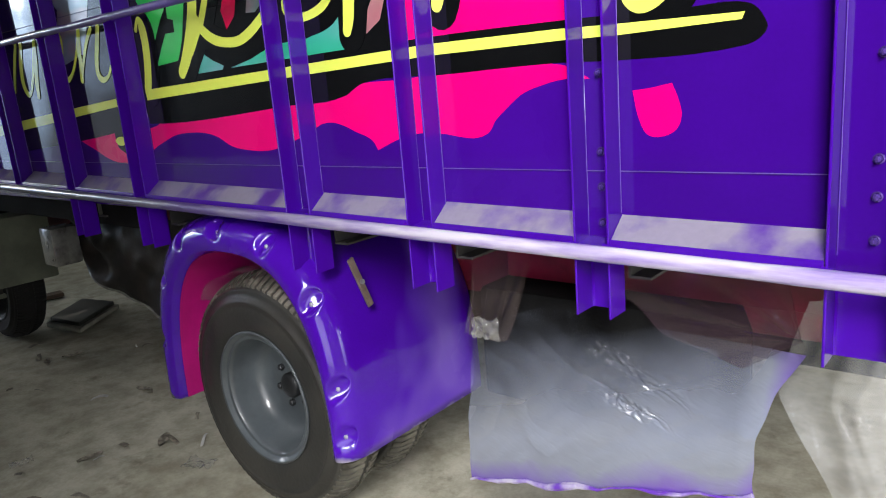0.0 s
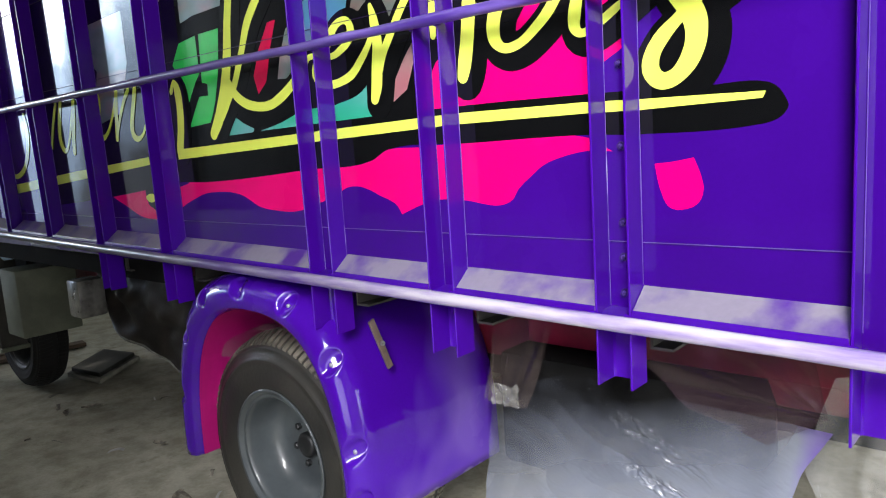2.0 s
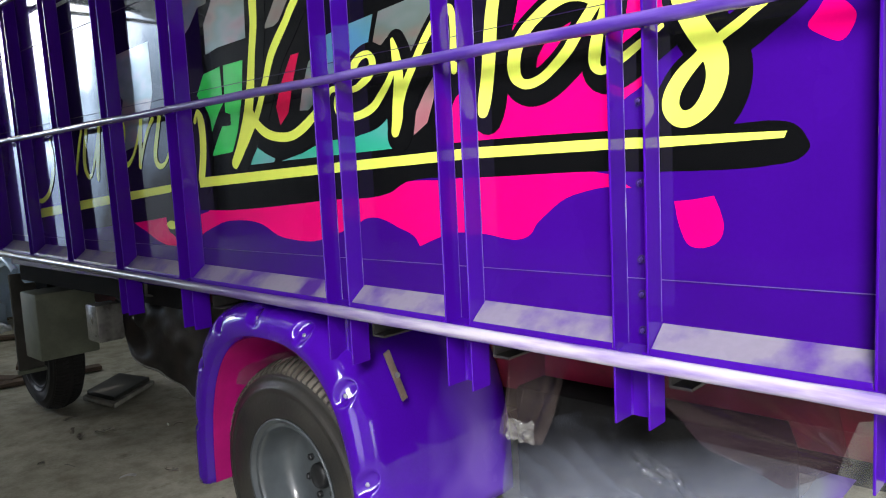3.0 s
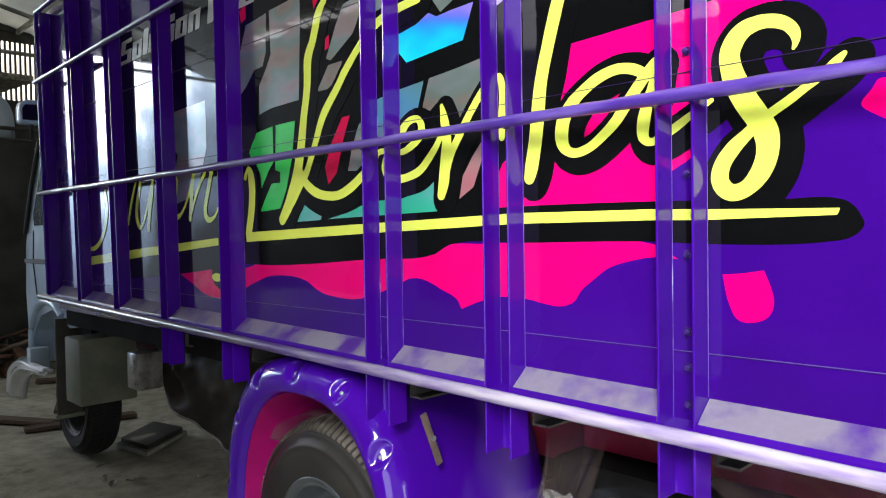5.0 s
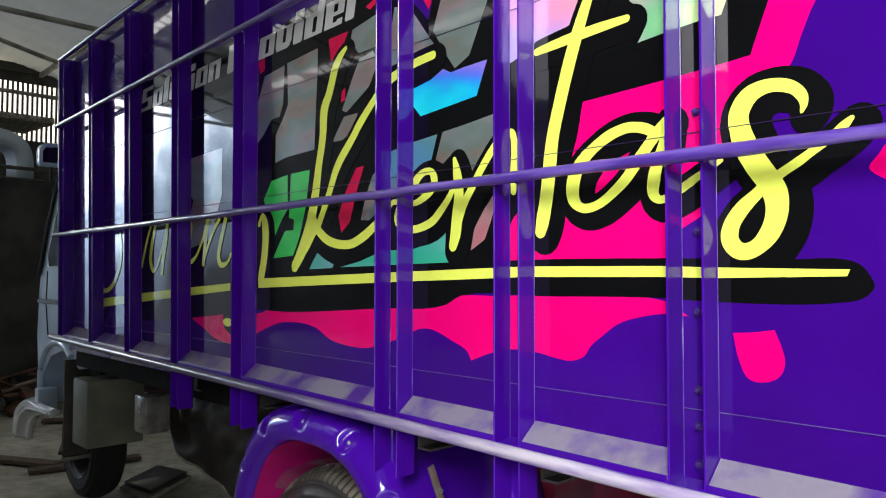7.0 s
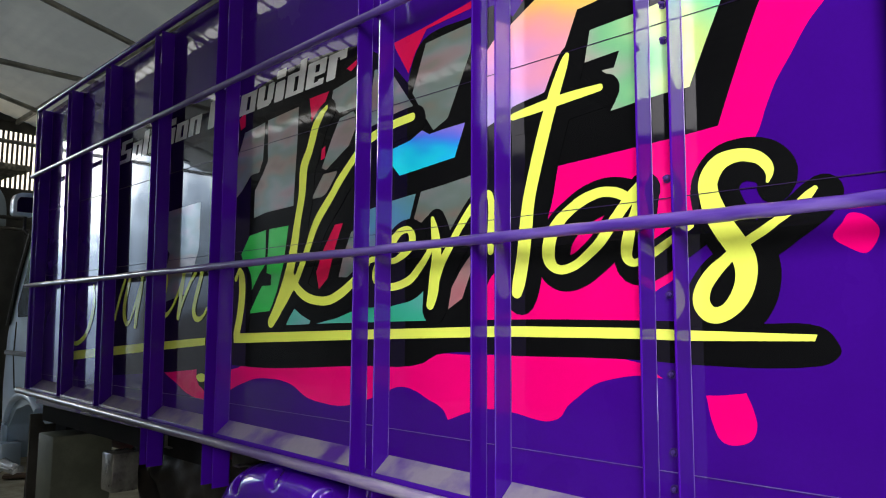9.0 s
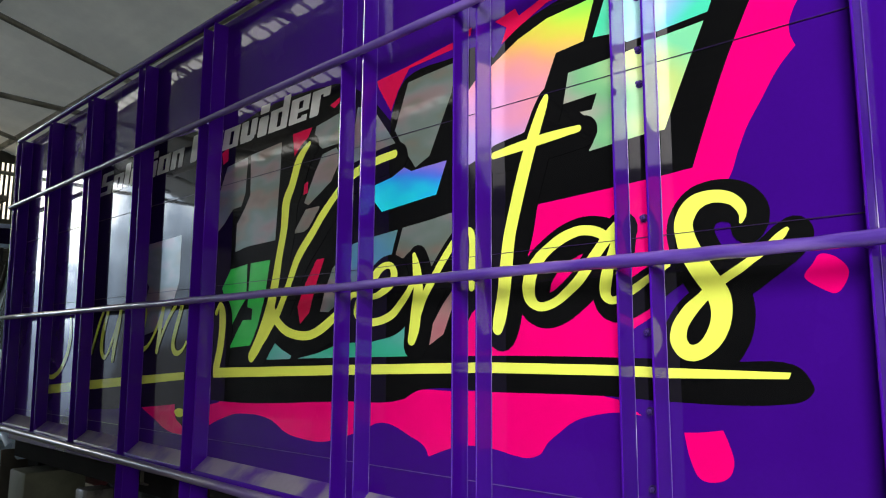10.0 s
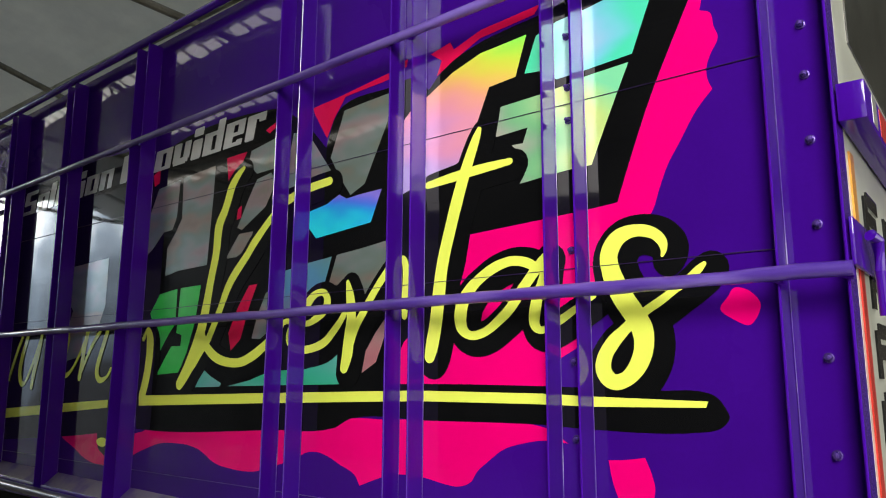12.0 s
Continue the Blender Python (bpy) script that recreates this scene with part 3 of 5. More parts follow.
# dusty sloped ledges between the posts
for (a, w), b in zip(POSTS, [x for x, _ in POSTS[1:]] + [CORNER_X]):
    x0, x1 = a + w + 0.0015 + lean(a, 1.1), b - 0.0015 + lean(b, 1.1)
    part("ledge", raked(prism([(-0.0005, 1.1395), (-0.0565, 1.0945), (-0.0565, 1.0825), (-0.0005, 1.0825)], "x", x0, x1)), DUST, truck, "sloped purple ledge under grey dust", False)
    part("ledge_lip", raked(box(x0, x1, -0.0600, -0.0570, 1.0820, 1.0995, 0.0008)), PURPLE, truck, "", False)

# folds between the wall's sheets
JOINT = mat("purple_sheet_joint", (0.016, 0.004, 0.05), 0.4)
for z, h in ((2.166, 0.0014), (1.785, 0.0017), (1.227, 0.0014)):
    part("sheet_seam", box(FRONT_X + 0.02, CORNER_X, -0.0032, 0.0005, z - h / 2, z + h / 2), JOINT if z > 1.5 else PALE_SEAM, truck, "thin seam between wall sheets", False)

# bed front corner, ends and rear door
part("front_corner_post", leaning(box(FRONT_X - 0.012, FRONT_X + 0.004, -0.060, 0.013, 1.12, top_at(FRONT_X) - 0.01, 0.004), FRONT_X), PURPLE, truck)
rear_door = part("rear_door", box(REAR_X - 0.03, REAR_X - 0.002, 0.02, 1.97, 1.09, 2.84, 0.004), DOORWHITE, truck, "cream rear door with red border and black letters", False)
part("door_pane", box(REAR_X - 0.002, REAR_X + 0.001, 0.17, 1.82, 2.22, 2.76), mat("dusty_dark_pane", (0.030, 0.034, 0.028), 0.35, coat=0.5, coat_rough=0.1, vary=0.3, scale=3), rear_door, "dark dusty window pane", False)
part("door_border", box(REAR_X - 0.002, REAR_X + 0.001, 0.045, 0.085, 1.10, 1.80), DOORRED, rear_door, "red border stripe", False)
part("door_border", box(REAR_X - 0.002, REAR_X + 0.0015, 0.045, 0.085, 1.82, 1.96), ORANGE, rear_door, "orange border stripe", False)
for k in range(6):
    z = 1.16 + 0.13 * k
    for y0, y1, dz in ((0.16, 0.20, 0), (0.20, 0.33, 0.075), (0.20, 0.30, 0.035), (0.42, 0.47, 0.0), (0.47, 0.62, 0.05)):
        part("door_letter_bar", box(REAR_X - 0.002, REAR_X + 0.002, y0, y1, z + dz, z + dz + 0.03 + 0.06 * (dz == 0)), BLACK, rear_door, "black bar of lettering", False)
crossbar = part("rear_crossbar", box(REAR_X + 0.002, REAR_X + 0.047, -0.05, 1.98, 1.988, 2.058, 0.003), PURPLE, truck, "purple square tube across the tail")
for y0, y1, tone in ((0.02, 0.07, WHITE_VINYL), (0.11, 0.20, DOORRED), (0.21, 0.24, DOORWHITE), (0.27, 0.36, DOORRED)):
    part("reflective_strip", box(REAR_X + 0.0465, REAR_X + 0.0482, y0, y1, 1.996, 2.050), tone, crossbar, "worn reflective strip", False)
hinge = part("hinge_plate", box(REAR_X + 0.002, REAR_X + 0.010, -0.045, 0.26, 1.738, 1.822, 0.003), PURPLE, truck, "purple hinge plate")
part("hinge_pin", pipe([(REAR_X + 0.022, 0.04, 1.80), (REAR_X + 0.030, 0.06, 1.792), (REAR_X + 0.030, 0.075, 1.74), (REAR_X + 0.03, 0.08, 1.66)], 0.011, 10), PURPLE, hinge)


# ---- the graphics on the bed side ----
LAYER = 0.00025
order = [0]


def cut(faces, points, y):
    """Flat vinyl: the union of overlapping outlines, as one clean sheet at depth y."""
    verts, _, tris, _, _, made_of = geometry.delaunay_2d_cdt([Vector(p) for p in points], [], faces, 1, 1e-6)
    bm = bmesh.new()
    vs = [bm.verts.new((v.x, y, v.y)) for v in verts]
    for t in (t for t, owners in zip(tris, made_of) if owners):
        f = bm.faces.new([vs[i] for i in t])
        f.normal_update()
        if f.normal.y > 0:
            f.normal_flip()
    return bm


def vinyl(name, bm, material, label=""):
    me = bpy.data.meshes.new(name)
    bm.to_mesh(me)
    bm.free()
    me.materials.append(material)
    ob = new(name, me)
    ob.parent = side_panel
    if label:
        ob["label"] = label
    return ob


def soften(points, corner=62, steps=6):
    """A closed outline whose gentle bends are rounded and whose sharp corners stay."""
    n, out = len(points), []
    pts = [Vector(p) for p in points]

    def slope(i, ahead):
        a, b = pts[i] - pts[i - 1], pts[(i + 1) % n] - pts[i]
        edge = b if ahead else a
        if a.length < 1e-6 or b.length < 1e-6 or a.angle(b) > radians(corner):
            return edge
        return (a.normalized() + b.normalized()).normalized() * edge.length

    for i in range(n):
        p, q = pts[i], pts[(i + 1) % n]
        d, e = slope(i, True), slope((i + 1) % n, False)
        for k in range(steps):
            t = k / steps
            out.append(tuple((2 * t**3 - 3 * t * t + 1) * p + (t**3 - 2 * t * t + t) * d + (3 * t * t - 2 * t**3) * q + (t**3 - t * t) * e))
    return out


def shape(name, material, layer, outline, smooth=False):
    """A cut vinyl shape laid on the wall."""
    order[0] += 1
    pts = curve(outline, 5, True) if smooth else soften(outline) if name.startswith(("paint", "black", "yellow_dot")) else outline
    area = sum(a[0] * b[1] - b[0] * a[1] for a, b in zip(pts, pts[1:] + pts[:1]))
    pts = pts if area > 0 else pts[::-1]
    return vinyl(name, cut([list(range(len(pts)))], pts, -LAYER * layer - 0.000004 * order[0]), material)


def ribbon(line, grow, y, shift=(0, 0)):
    pts = [(x + shift[0], z + shift[1], max(h, 0.0035) + grow) for x, z, h in curve(line, 5)]
    points, faces = [], []

    def add(poly):
        area = sum(a[0] * b[1] - b[0] * a[1] for a, b in zip(poly, poly[1:] + poly[:1]))
        faces.append(list(range(len(points), len(points) + len(poly))))
        points.extend(poly if area > 0 else poly[::-1])

    for (x0, z0, w0), (x1, z1, w1) in zip(pts, pts[1:]):
        d = Vector((x1 - x0, z1 - z0)).normalized()
        add([(x0 - d.y * w0, z0 + d.x * w0), (x0 + d.y * w0, z0 - d.x * w0), (x1 + d.y * w1, z1 - d.x * w1), (x1 - d.y * w1, z1 + d.x * w1)])
    for i, (x, z, w) in enumerate(pts):
        if w > 0.002:
            add([(x + w * math.cos(math.pi * k / 8 + 0.01 * i), z + w * math.sin(math.pi * k / 8 + 0.01 * i)) for k in range(16)])
    return cut(faces, points, y)


def script(line):
    """A brush stroke of the lettering: lemon on a wider black outline."""
    order[0] += 1
    small = max(h for *_, h in line) < 0.009
    if line[0][0] > -2.15:
        vinyl("black_outline", ribbon(line, 0.018 if small else 0.030, -0.0017 - 0.000006 * order[0], (0, 0) if small else (0.013, -0.010)), BLACK)
    vinyl("script_stroke", ribbon(line, 0.0, -0.0024 - 0.000004 * order[0]), YELLOW, "lemon-yellow brush script stroke")


shape('paint_splash', PINK, 1, [(-1.997, 1.286), (-2.102, 1.244), (-2.228, 1.225), (-2.357, 1.239), (-2.458, 1.275), (-2.565, 1.311), (-2.604, 1.334), (-2.423, 1.335), (-2.383, 1.376), (-2.3, 1.383), (-2.276, 1.345), (-1.998, 1.355), (-1.957, 1.367), (-1.945, 1.392), (-1.86, 1.398), (-1.852, 1.374), (-1.645, 1.38), (-1.316, 1.396), (-1.036, 1.415), (-0.992, 1.431), (-0.966, 1.439), (-0.827, 1.442), (-0.352, 1.442), (-0.298, 1.412), (-0.352, 1.415), (-0.405, 1.407), (-0.461, 1.39), (-0.505, 1.36), (-0.535, 1.336), (-0.554, 1.311), (-0.59, 1.298), (-0.63, 1.3), (-0.69, 1.309), (-0.789, 1.309), (-0.847, 1.294), (-0.911, 1.271), (-0.928, 1.295), (-0.992, 1.321), (-1.025, 1.334), (-1.071, 1.345), (-1.118, 1.342), (-1.155, 1.327), (-1.31, 1.28), (-1.366, 1.271), (-1.454, 1.272), (-1.546, 1.284), (-1.627, 1.317), (-1.696, 1.329), (-1.766, 1.331), (-1.859, 1.325), (-1.937, 1.305)])
shape('paint_band', PINK, 1, [(-0.79, 1.527), (-0.763, 1.64), (-0.626, 1.698), (-0.578, 1.793), (-0.554, 1.895), (-0.365, 1.905), (-0.222, 1.914), (-0.166, 1.919), (-0.137, 1.999), (-0.083, 2.136), (0.008, 2.327), (0.045, 2.404), (0.065, 2.396), (0.035, 2.318), (0.03, 2.297), (0.05, 2.286), (0.056, 2.255), (0.063, 2.227), (0.047, 2.197), (0.037, 2.169), (0.038, 2.144), (0.046, 2.122), (0.012, 2.085), (-0.025, 2.026), (-0.052, 1.983), (-0.071, 1.939), (-0.093, 1.884), (-0.16, 1.818), (-0.215, 1.726), (-0.259, 1.624), (-0.321, 1.582), (-0.347, 1.531)])
shape('paint_drop', PINK, 1, [(0.035, 1.679), (0.051, 1.703), (0.064, 1.719), (0.089, 1.712), (0.108, 1.689), (0.103, 1.665), (0.086, 1.647), (0.06, 1.658)], smooth=True)
shape('paint_drop', PINK, 1, [(-0.207, 1.384), (-0.171, 1.387), (-0.128, 1.394), (-0.116, 1.364), (-0.11, 1.333), (-0.121, 1.307), (-0.155, 1.294), (-0.178, 1.299), (-0.195, 1.33)])
shape('black_backing', BLACK, 2, [(-2.055, 1.483), (-2.11, 1.771), (-2.13, 2.117), (-2.116, 2.293), (-2.025, 2.357), (-1.347, 2.402), (-1.29, 2.385), (-1.165, 2.304), (-1.081, 2.22), (-1.049, 2.301), (-1.014, 2.335), (-0.829, 2.346), (-0.732, 2.349), (-0.69, 2.303), (-0.629, 2.354), (-0.524, 2.389), (-0.427, 2.402), (-0.335, 2.411), (-0.262, 2.43), (-0.182, 2.475), (0.045, 2.404), (0.008, 2.327), (-0.083, 2.136), (-0.137, 1.999), (-0.166, 1.919), (-0.222, 1.914), (-0.365, 1.905), (-0.554, 1.895), (-0.578, 1.793), (-0.626, 1.698), (-0.763, 1.64), (-0.79, 1.527), (-0.789, 1.504)])
shape('black_bar', BLACK, 3, [(-2.039, 1.503), (-1.283, 1.519), (-0.715, 1.533), (-0.358, 1.531), (-0.095, 1.525), (0.005, 1.521), (0.023, 1.51), (0.035, 1.492), (0.04, 1.477), (0.033, 1.465), (0.019, 1.455), (-0.005, 1.449), (-0.238, 1.443), (-0.36, 1.448), (-0.677, 1.445), (-0.945, 1.441), (-0.975, 1.43), (-1.009, 1.414), (-1.274, 1.396), (-1.803, 1.366), (-2.018, 1.366)])
shape('black_backing', BLACK, 2, [(-3.307, 2.291), (-3.216, 2.407), (-3.151, 2.438), (-2.173, 2.427), (-2.094, 1.378), (-2.093, 1.357), (-2.571, 1.312), (-3.167, 1.269)])
shape('foil_letter', SILVER, 4, [(-2.043, 2.117), (-1.982, 2.236), (-1.843, 2.249), (-1.851, 2.112), (-1.874, 2.068), (-1.929, 2.066), (-1.99, 2.014), (-2.068, 1.969)])
shape('foil_letter', SILVER, 4, [(-1.825, 2.253), (-1.633, 2.264), (-1.635, 2.163), (-1.649, 1.92), (-1.82, 1.915), (-1.9, 1.902), (-1.899, 2.004), (-1.851, 2.057), (-1.818, 2.102)])
shape('foil_letter', SILVER, 4, [(-1.439, 2.279), (-1.306, 2.3), (-1.307, 2.198), (-1.403, 2.196), (-1.45, 2.237)])
shape('foil_letter', SILVER, 4, [(-1.401, 2.177), (-1.331, 2.187), (-1.304, 2.153), (-1.351, 2.08), (-1.467, 2.018), (-1.492, 2.028), (-1.44, 2.119)])
shape('foil_letter', SILVER, 4, [(-1.481, 2.006), (-1.408, 2.007), (-1.432, 1.954), (-1.489, 1.931), (-1.546, 1.931)])
shape('foil_letter', GREEN, 4, [(-1.979, 1.773), (-1.925, 1.839), (-1.816, 1.851), (-1.814, 1.727), (-1.846, 1.699), (-1.898, 1.638), (-1.912, 1.602), (-1.926, 1.682)])
shape('foil_letter', GREEN, 4, [(-1.795, 1.852), (-1.675, 1.854), (-1.697, 1.732), (-1.735, 1.629), (-1.774, 1.563), (-1.909, 1.555), (-1.863, 1.614), (-1.829, 1.652), (-1.774, 1.652), (-1.772, 1.689), (-1.804, 1.697)])
shape('foil_letter', TEAL, 4, [(-1.673, 1.515), (-1.631, 1.572), (-1.585, 1.548), (-1.532, 1.529), (-1.54, 1.518)])
shape('foil_letter', TEAL, 4, [(-1.499, 1.52), (-1.392, 1.538), (-1.287, 1.567), (-1.137, 1.571), (-1.044, 1.591), (-1.007, 1.62), (-1.009, 1.569), (-0.996, 1.53)])
shape('foil_letter', SILVER, 4, [(-1.261, 2.153), (-1.23, 2.297), (-1.161, 2.279), (-1.056, 2.145), (-1.119, 2.14), (-1.245, 2.12)])
shape('foil_letter', SILVER, 4, [(-1.06, 2.185), (-1.007, 2.319), (-0.938, 2.324), (-0.824, 2.33), (-0.835, 2.248), (-0.918, 2.083), (-0.973, 2.059), (-1.017, 2.116)])
shape('foil_letter', BLUE, 4, [(-1.143, 2.034), (-1.07, 2.046), (-1.019, 2.067), (-0.989, 2.051), (-0.94, 2.055), (-0.853, 2.058), (-0.891, 1.969), (-1.111, 1.949), (-1.145, 1.985)])
shape('foil_letter', AQUA, 4, [(-1.253, 1.831), (-1.242, 1.865), (-1.142, 1.879), (-1.042, 1.888), (-1.068, 1.812), (-1.123, 1.798), (-1.148, 1.765), (-1.241, 1.728)])
shape('foil_letter', SILVER, 4, [(-1.021, 1.891), (-0.923, 1.9), (-0.815, 1.913), (-0.817, 1.85), (-0.837, 1.814), (-0.877, 1.777), (-0.919, 1.766), (-0.941, 1.799), (-0.969, 1.825), (-0.995, 1.819), (-1.017, 1.803), (-1.05, 1.812)])
shape('foil_letter', SILVER, 4, [(-1.331, 1.802), (-1.279, 1.825), (-1.271, 1.679), (-1.299, 1.66), (-1.389, 1.666), (-1.366, 1.734)])
shape('foil_letter', ROSE, 4, [(-0.899, 1.618), (-0.865, 1.665), (-0.822, 1.711), (-0.812, 1.698), (-0.861, 1.588), (-0.912, 1.56)])
shape('foil_letter', RAINBOW, 4, [(-0.777, 2.03), (-0.777, 2.235), (-0.753, 2.257), (-0.692, 2.286), (-0.611, 2.33), (-0.521, 2.359), (-0.385, 2.369), (-0.417, 2.269), (-0.495, 2.262), (-0.529, 2.183), (-0.557, 2.108), (-0.588, 2.084), (-0.628, 2.074), (-0.689, 2.06), (-0.732, 2.044)])
shape('foil_letter', RAINBOW_COOL, 4, [(-0.392, 2.27), (-0.358, 2.358), (-0.301, 2.377), (-0.23, 2.383), (-0.164, 2.394), (-0.065, 2.381), (-0.119, 2.244), (-0.232, 2.236), (-0.305, 2.233), (-0.346, 2.265)])
shape('foil_letter', RAINBOW_MIX, 4, [(-0.461, 2.202), (-0.351, 2.207), (-0.283, 2.213), (-0.233, 2.221), (-0.128, 2.227), (-0.16, 2.157), (-0.189, 2.092), (-0.223, 2.012), (-0.274, 2.011), (-0.34, 2.006), (-0.41, 1.999), (-0.396, 2.019), (-0.392, 2.046), (-0.407, 2.076), (-0.431, 2.098), (-0.399, 2.097), (-0.385, 2.133), (-0.476, 2.128)])
shape('foil_letter', SILVER, 4, [(-2.75, 1.965), (-2.587, 1.999), (-2.31, 2.009), (-2.308, 1.82), (-2.398, 1.64), (-2.654, 1.598), (-2.568, 1.814)])
shape('black_patch', BLACK, 2, [(-2.281, 1.39), (-2.193, 1.392), (-2.191, 1.262), (-2.242, 1.27), (-2.28, 1.298)], smooth=True)
shape('red_accent', RED, 5, [(-1.57, 2.279), (-1.46, 2.281), (-1.486, 2.242), (-1.552, 2.187)])
shape('red_accent', RED, 5, [(-1.143, 2.358), (-1.02, 2.368), (-0.83, 2.39), (-0.829, 2.37), (-1.004, 2.361), (-1.049, 2.305), (-1.078, 2.248), (-1.137, 2.339)])
shape('red_accent', RED, 5, [(-0.683, 2.402), (-0.617, 2.417), (-0.605, 2.394), (-0.52, 2.422), (-0.346, 2.435), (-0.362, 2.414), (-0.521, 2.4), (-0.611, 2.361), (-0.662, 2.334), (-0.645, 2.374)])
shape('red_accent', RED, 5, [(-1.414, 1.833), (-1.374, 1.835), (-1.41, 1.76), (-1.445, 1.664), (-1.491, 1.63), (-1.508, 1.687), (-1.468, 1.763)])
shape('red_accent', RED, 5, [(-1.494, 2.091), (-1.474, 2.1), (-1.474, 2.06), (-1.497, 2.055)])
shape('red_accent', RED, 5, [(-2.028, 2.296), (-1.981, 2.314), (-1.981, 2.259), (-2.014, 2.25)])
shape('red_accent', RED, 5, [(-0.803, 2.401), (-0.764, 2.412), (-0.767, 2.391), (-0.798, 2.38)])
shape('red_accent', RED, 5, [(-1.37, 2.335), (-1.31, 2.354), (-1.314, 2.336), (-1.347, 2.32)])
script([(-1.472, 2.227, 0.008), (-1.504, 2.204, 0.0147), (-1.531, 2.172, 0.0188), (-1.546, 2.135, 0.0194), (-1.564, 2.093, 0.0192), (-1.591, 2.044, 0.0217), (-1.598, 1.953, 0.0194), (-1.62, 1.86, 0.0193), (-1.639, 1.766, 0.0222), (-1.667, 1.674, 0.025), (-1.715, 1.582, 0.0258), (-1.762, 1.525, 0.0204)])
script([(-1.059, 2.114, 0.0125), (-1.146, 2.106, 0.0131), (-1.237, 2.085, 0.015), (-1.289, 2.058, 0.0143), (-1.335, 2.023, 0.0138), (-1.396, 1.969, 0.0158), (-1.43, 1.932, 0.0156), (-1.511, 1.851, 0.0171), (-1.56, 1.762, 0.0146), (-1.613, 1.672, 0.0149), (-1.65, 1.633, 0.0142), (-1.689, 1.585, 0.0111), (-1.731, 1.548, 0.0103)])
script([(-1.665, 1.711, 0.0138), (-1.638, 1.668, 0.016), (-1.606, 1.634, 0.0162), (-1.557, 1.607, 0.0155), (-1.496, 1.594, 0.0142), (-1.435, 1.594, 0.0145), (-1.375, 1.614, 0.0159), (-1.318, 1.645, 0.0147), (-1.263, 1.682, 0.0128), (-1.229, 1.711, 0.0085), (-1.143, 1.701, 0.0085), (-1.101, 1.712, 0.0111), (-1.064, 1.734, 0.0128), (-1.052, 1.762, 0.0139), (-1.067, 1.786, 0.0102), (-1.1, 1.785, 0.011), (-1.13, 1.764, 0.0151), (-1.15, 1.737, 0.0158), (-1.188, 1.701, 0.0191), (-1.205, 1.66, 0.0198), (-1.178, 1.632, 0.0138), (-1.127, 1.627, 0.0113), (-1.064, 1.643, 0.0126), (-1.025, 1.674, 0.0122), (-0.99, 1.711, 0.0104), (-0.965, 1.754, 0.0089)])
script([(-0.972, 1.809, 0.0069), (-0.962, 1.769, 0.0153), (-0.955, 1.714, 0.0175), (-0.962, 1.653, 0.0196), (-0.968, 1.607, 0.0196), (-0.978, 1.574, 0.0151)])
script([(-0.956, 1.634, 0.0107), (-0.937, 1.683, 0.0125), (-0.906, 1.727, 0.0123), (-0.876, 1.768, 0.0118), (-0.846, 1.804, 0.0118), (-0.816, 1.835, 0.0114), (-0.787, 1.852, 0.0102), (-0.765, 1.85, 0.01), (-0.758, 1.807, 0.0115), (-0.761, 1.756, 0.0115), (-0.762, 1.705, 0.0095)])
script([(-0.525, 2.157, 0.0074), (-0.535, 2.135, 0.0127), (-0.56, 2.076, 0.0163), (-0.588, 2.0, 0.0182), (-0.616, 1.91, 0.0182), (-0.639, 1.826, 0.0184), (-0.649, 1.756, 0.0197), (-0.658, 1.686, 0.0197), (-0.67, 1.627, 0.0198), (-0.677, 1.6, 0.0162)])
script([(-0.687, 2.04, 0.0094), (-0.609, 2.048, 0.0124), (-0.522, 2.055, 0.0122), (-0.436, 2.059, 0.0086)])
script([(-0.382, 1.782, 0.01), (-0.371, 1.795, 0.0112), (-0.392, 1.809, 0.0118), (-0.419, 1.816, 0.0115), (-0.447, 1.816, 0.012), (-0.487, 1.804, 0.0133), (-0.527, 1.781, 0.0135), (-0.553, 1.759, 0.016), (-0.574, 1.73, 0.0179), (-0.582, 1.699, 0.0186), (-0.579, 1.671, 0.0163), (-0.562, 1.652, 0.0113), (-0.537, 1.648, 0.0107), (-0.504, 1.658, 0.0109), (-0.471, 1.68, 0.0118), (-0.439, 1.707, 0.0131), (-0.413, 1.74, 0.0137), (-0.386, 1.772, 0.0132), (-0.365, 1.796, 0.0132), (-0.345, 1.818, 0.01)])
script([(-0.346, 1.812, 0.0077), (-0.352, 1.774, 0.0087), (-0.365, 1.73, 0.0133), (-0.373, 1.696, 0.0151), (-0.374, 1.668, 0.0128), (-0.359, 1.654, 0.0086), (-0.333, 1.661, 0.0087), (-0.298, 1.68, 0.0092), (-0.267, 1.699, 0.0075), (-0.226, 1.722, 0.005)])
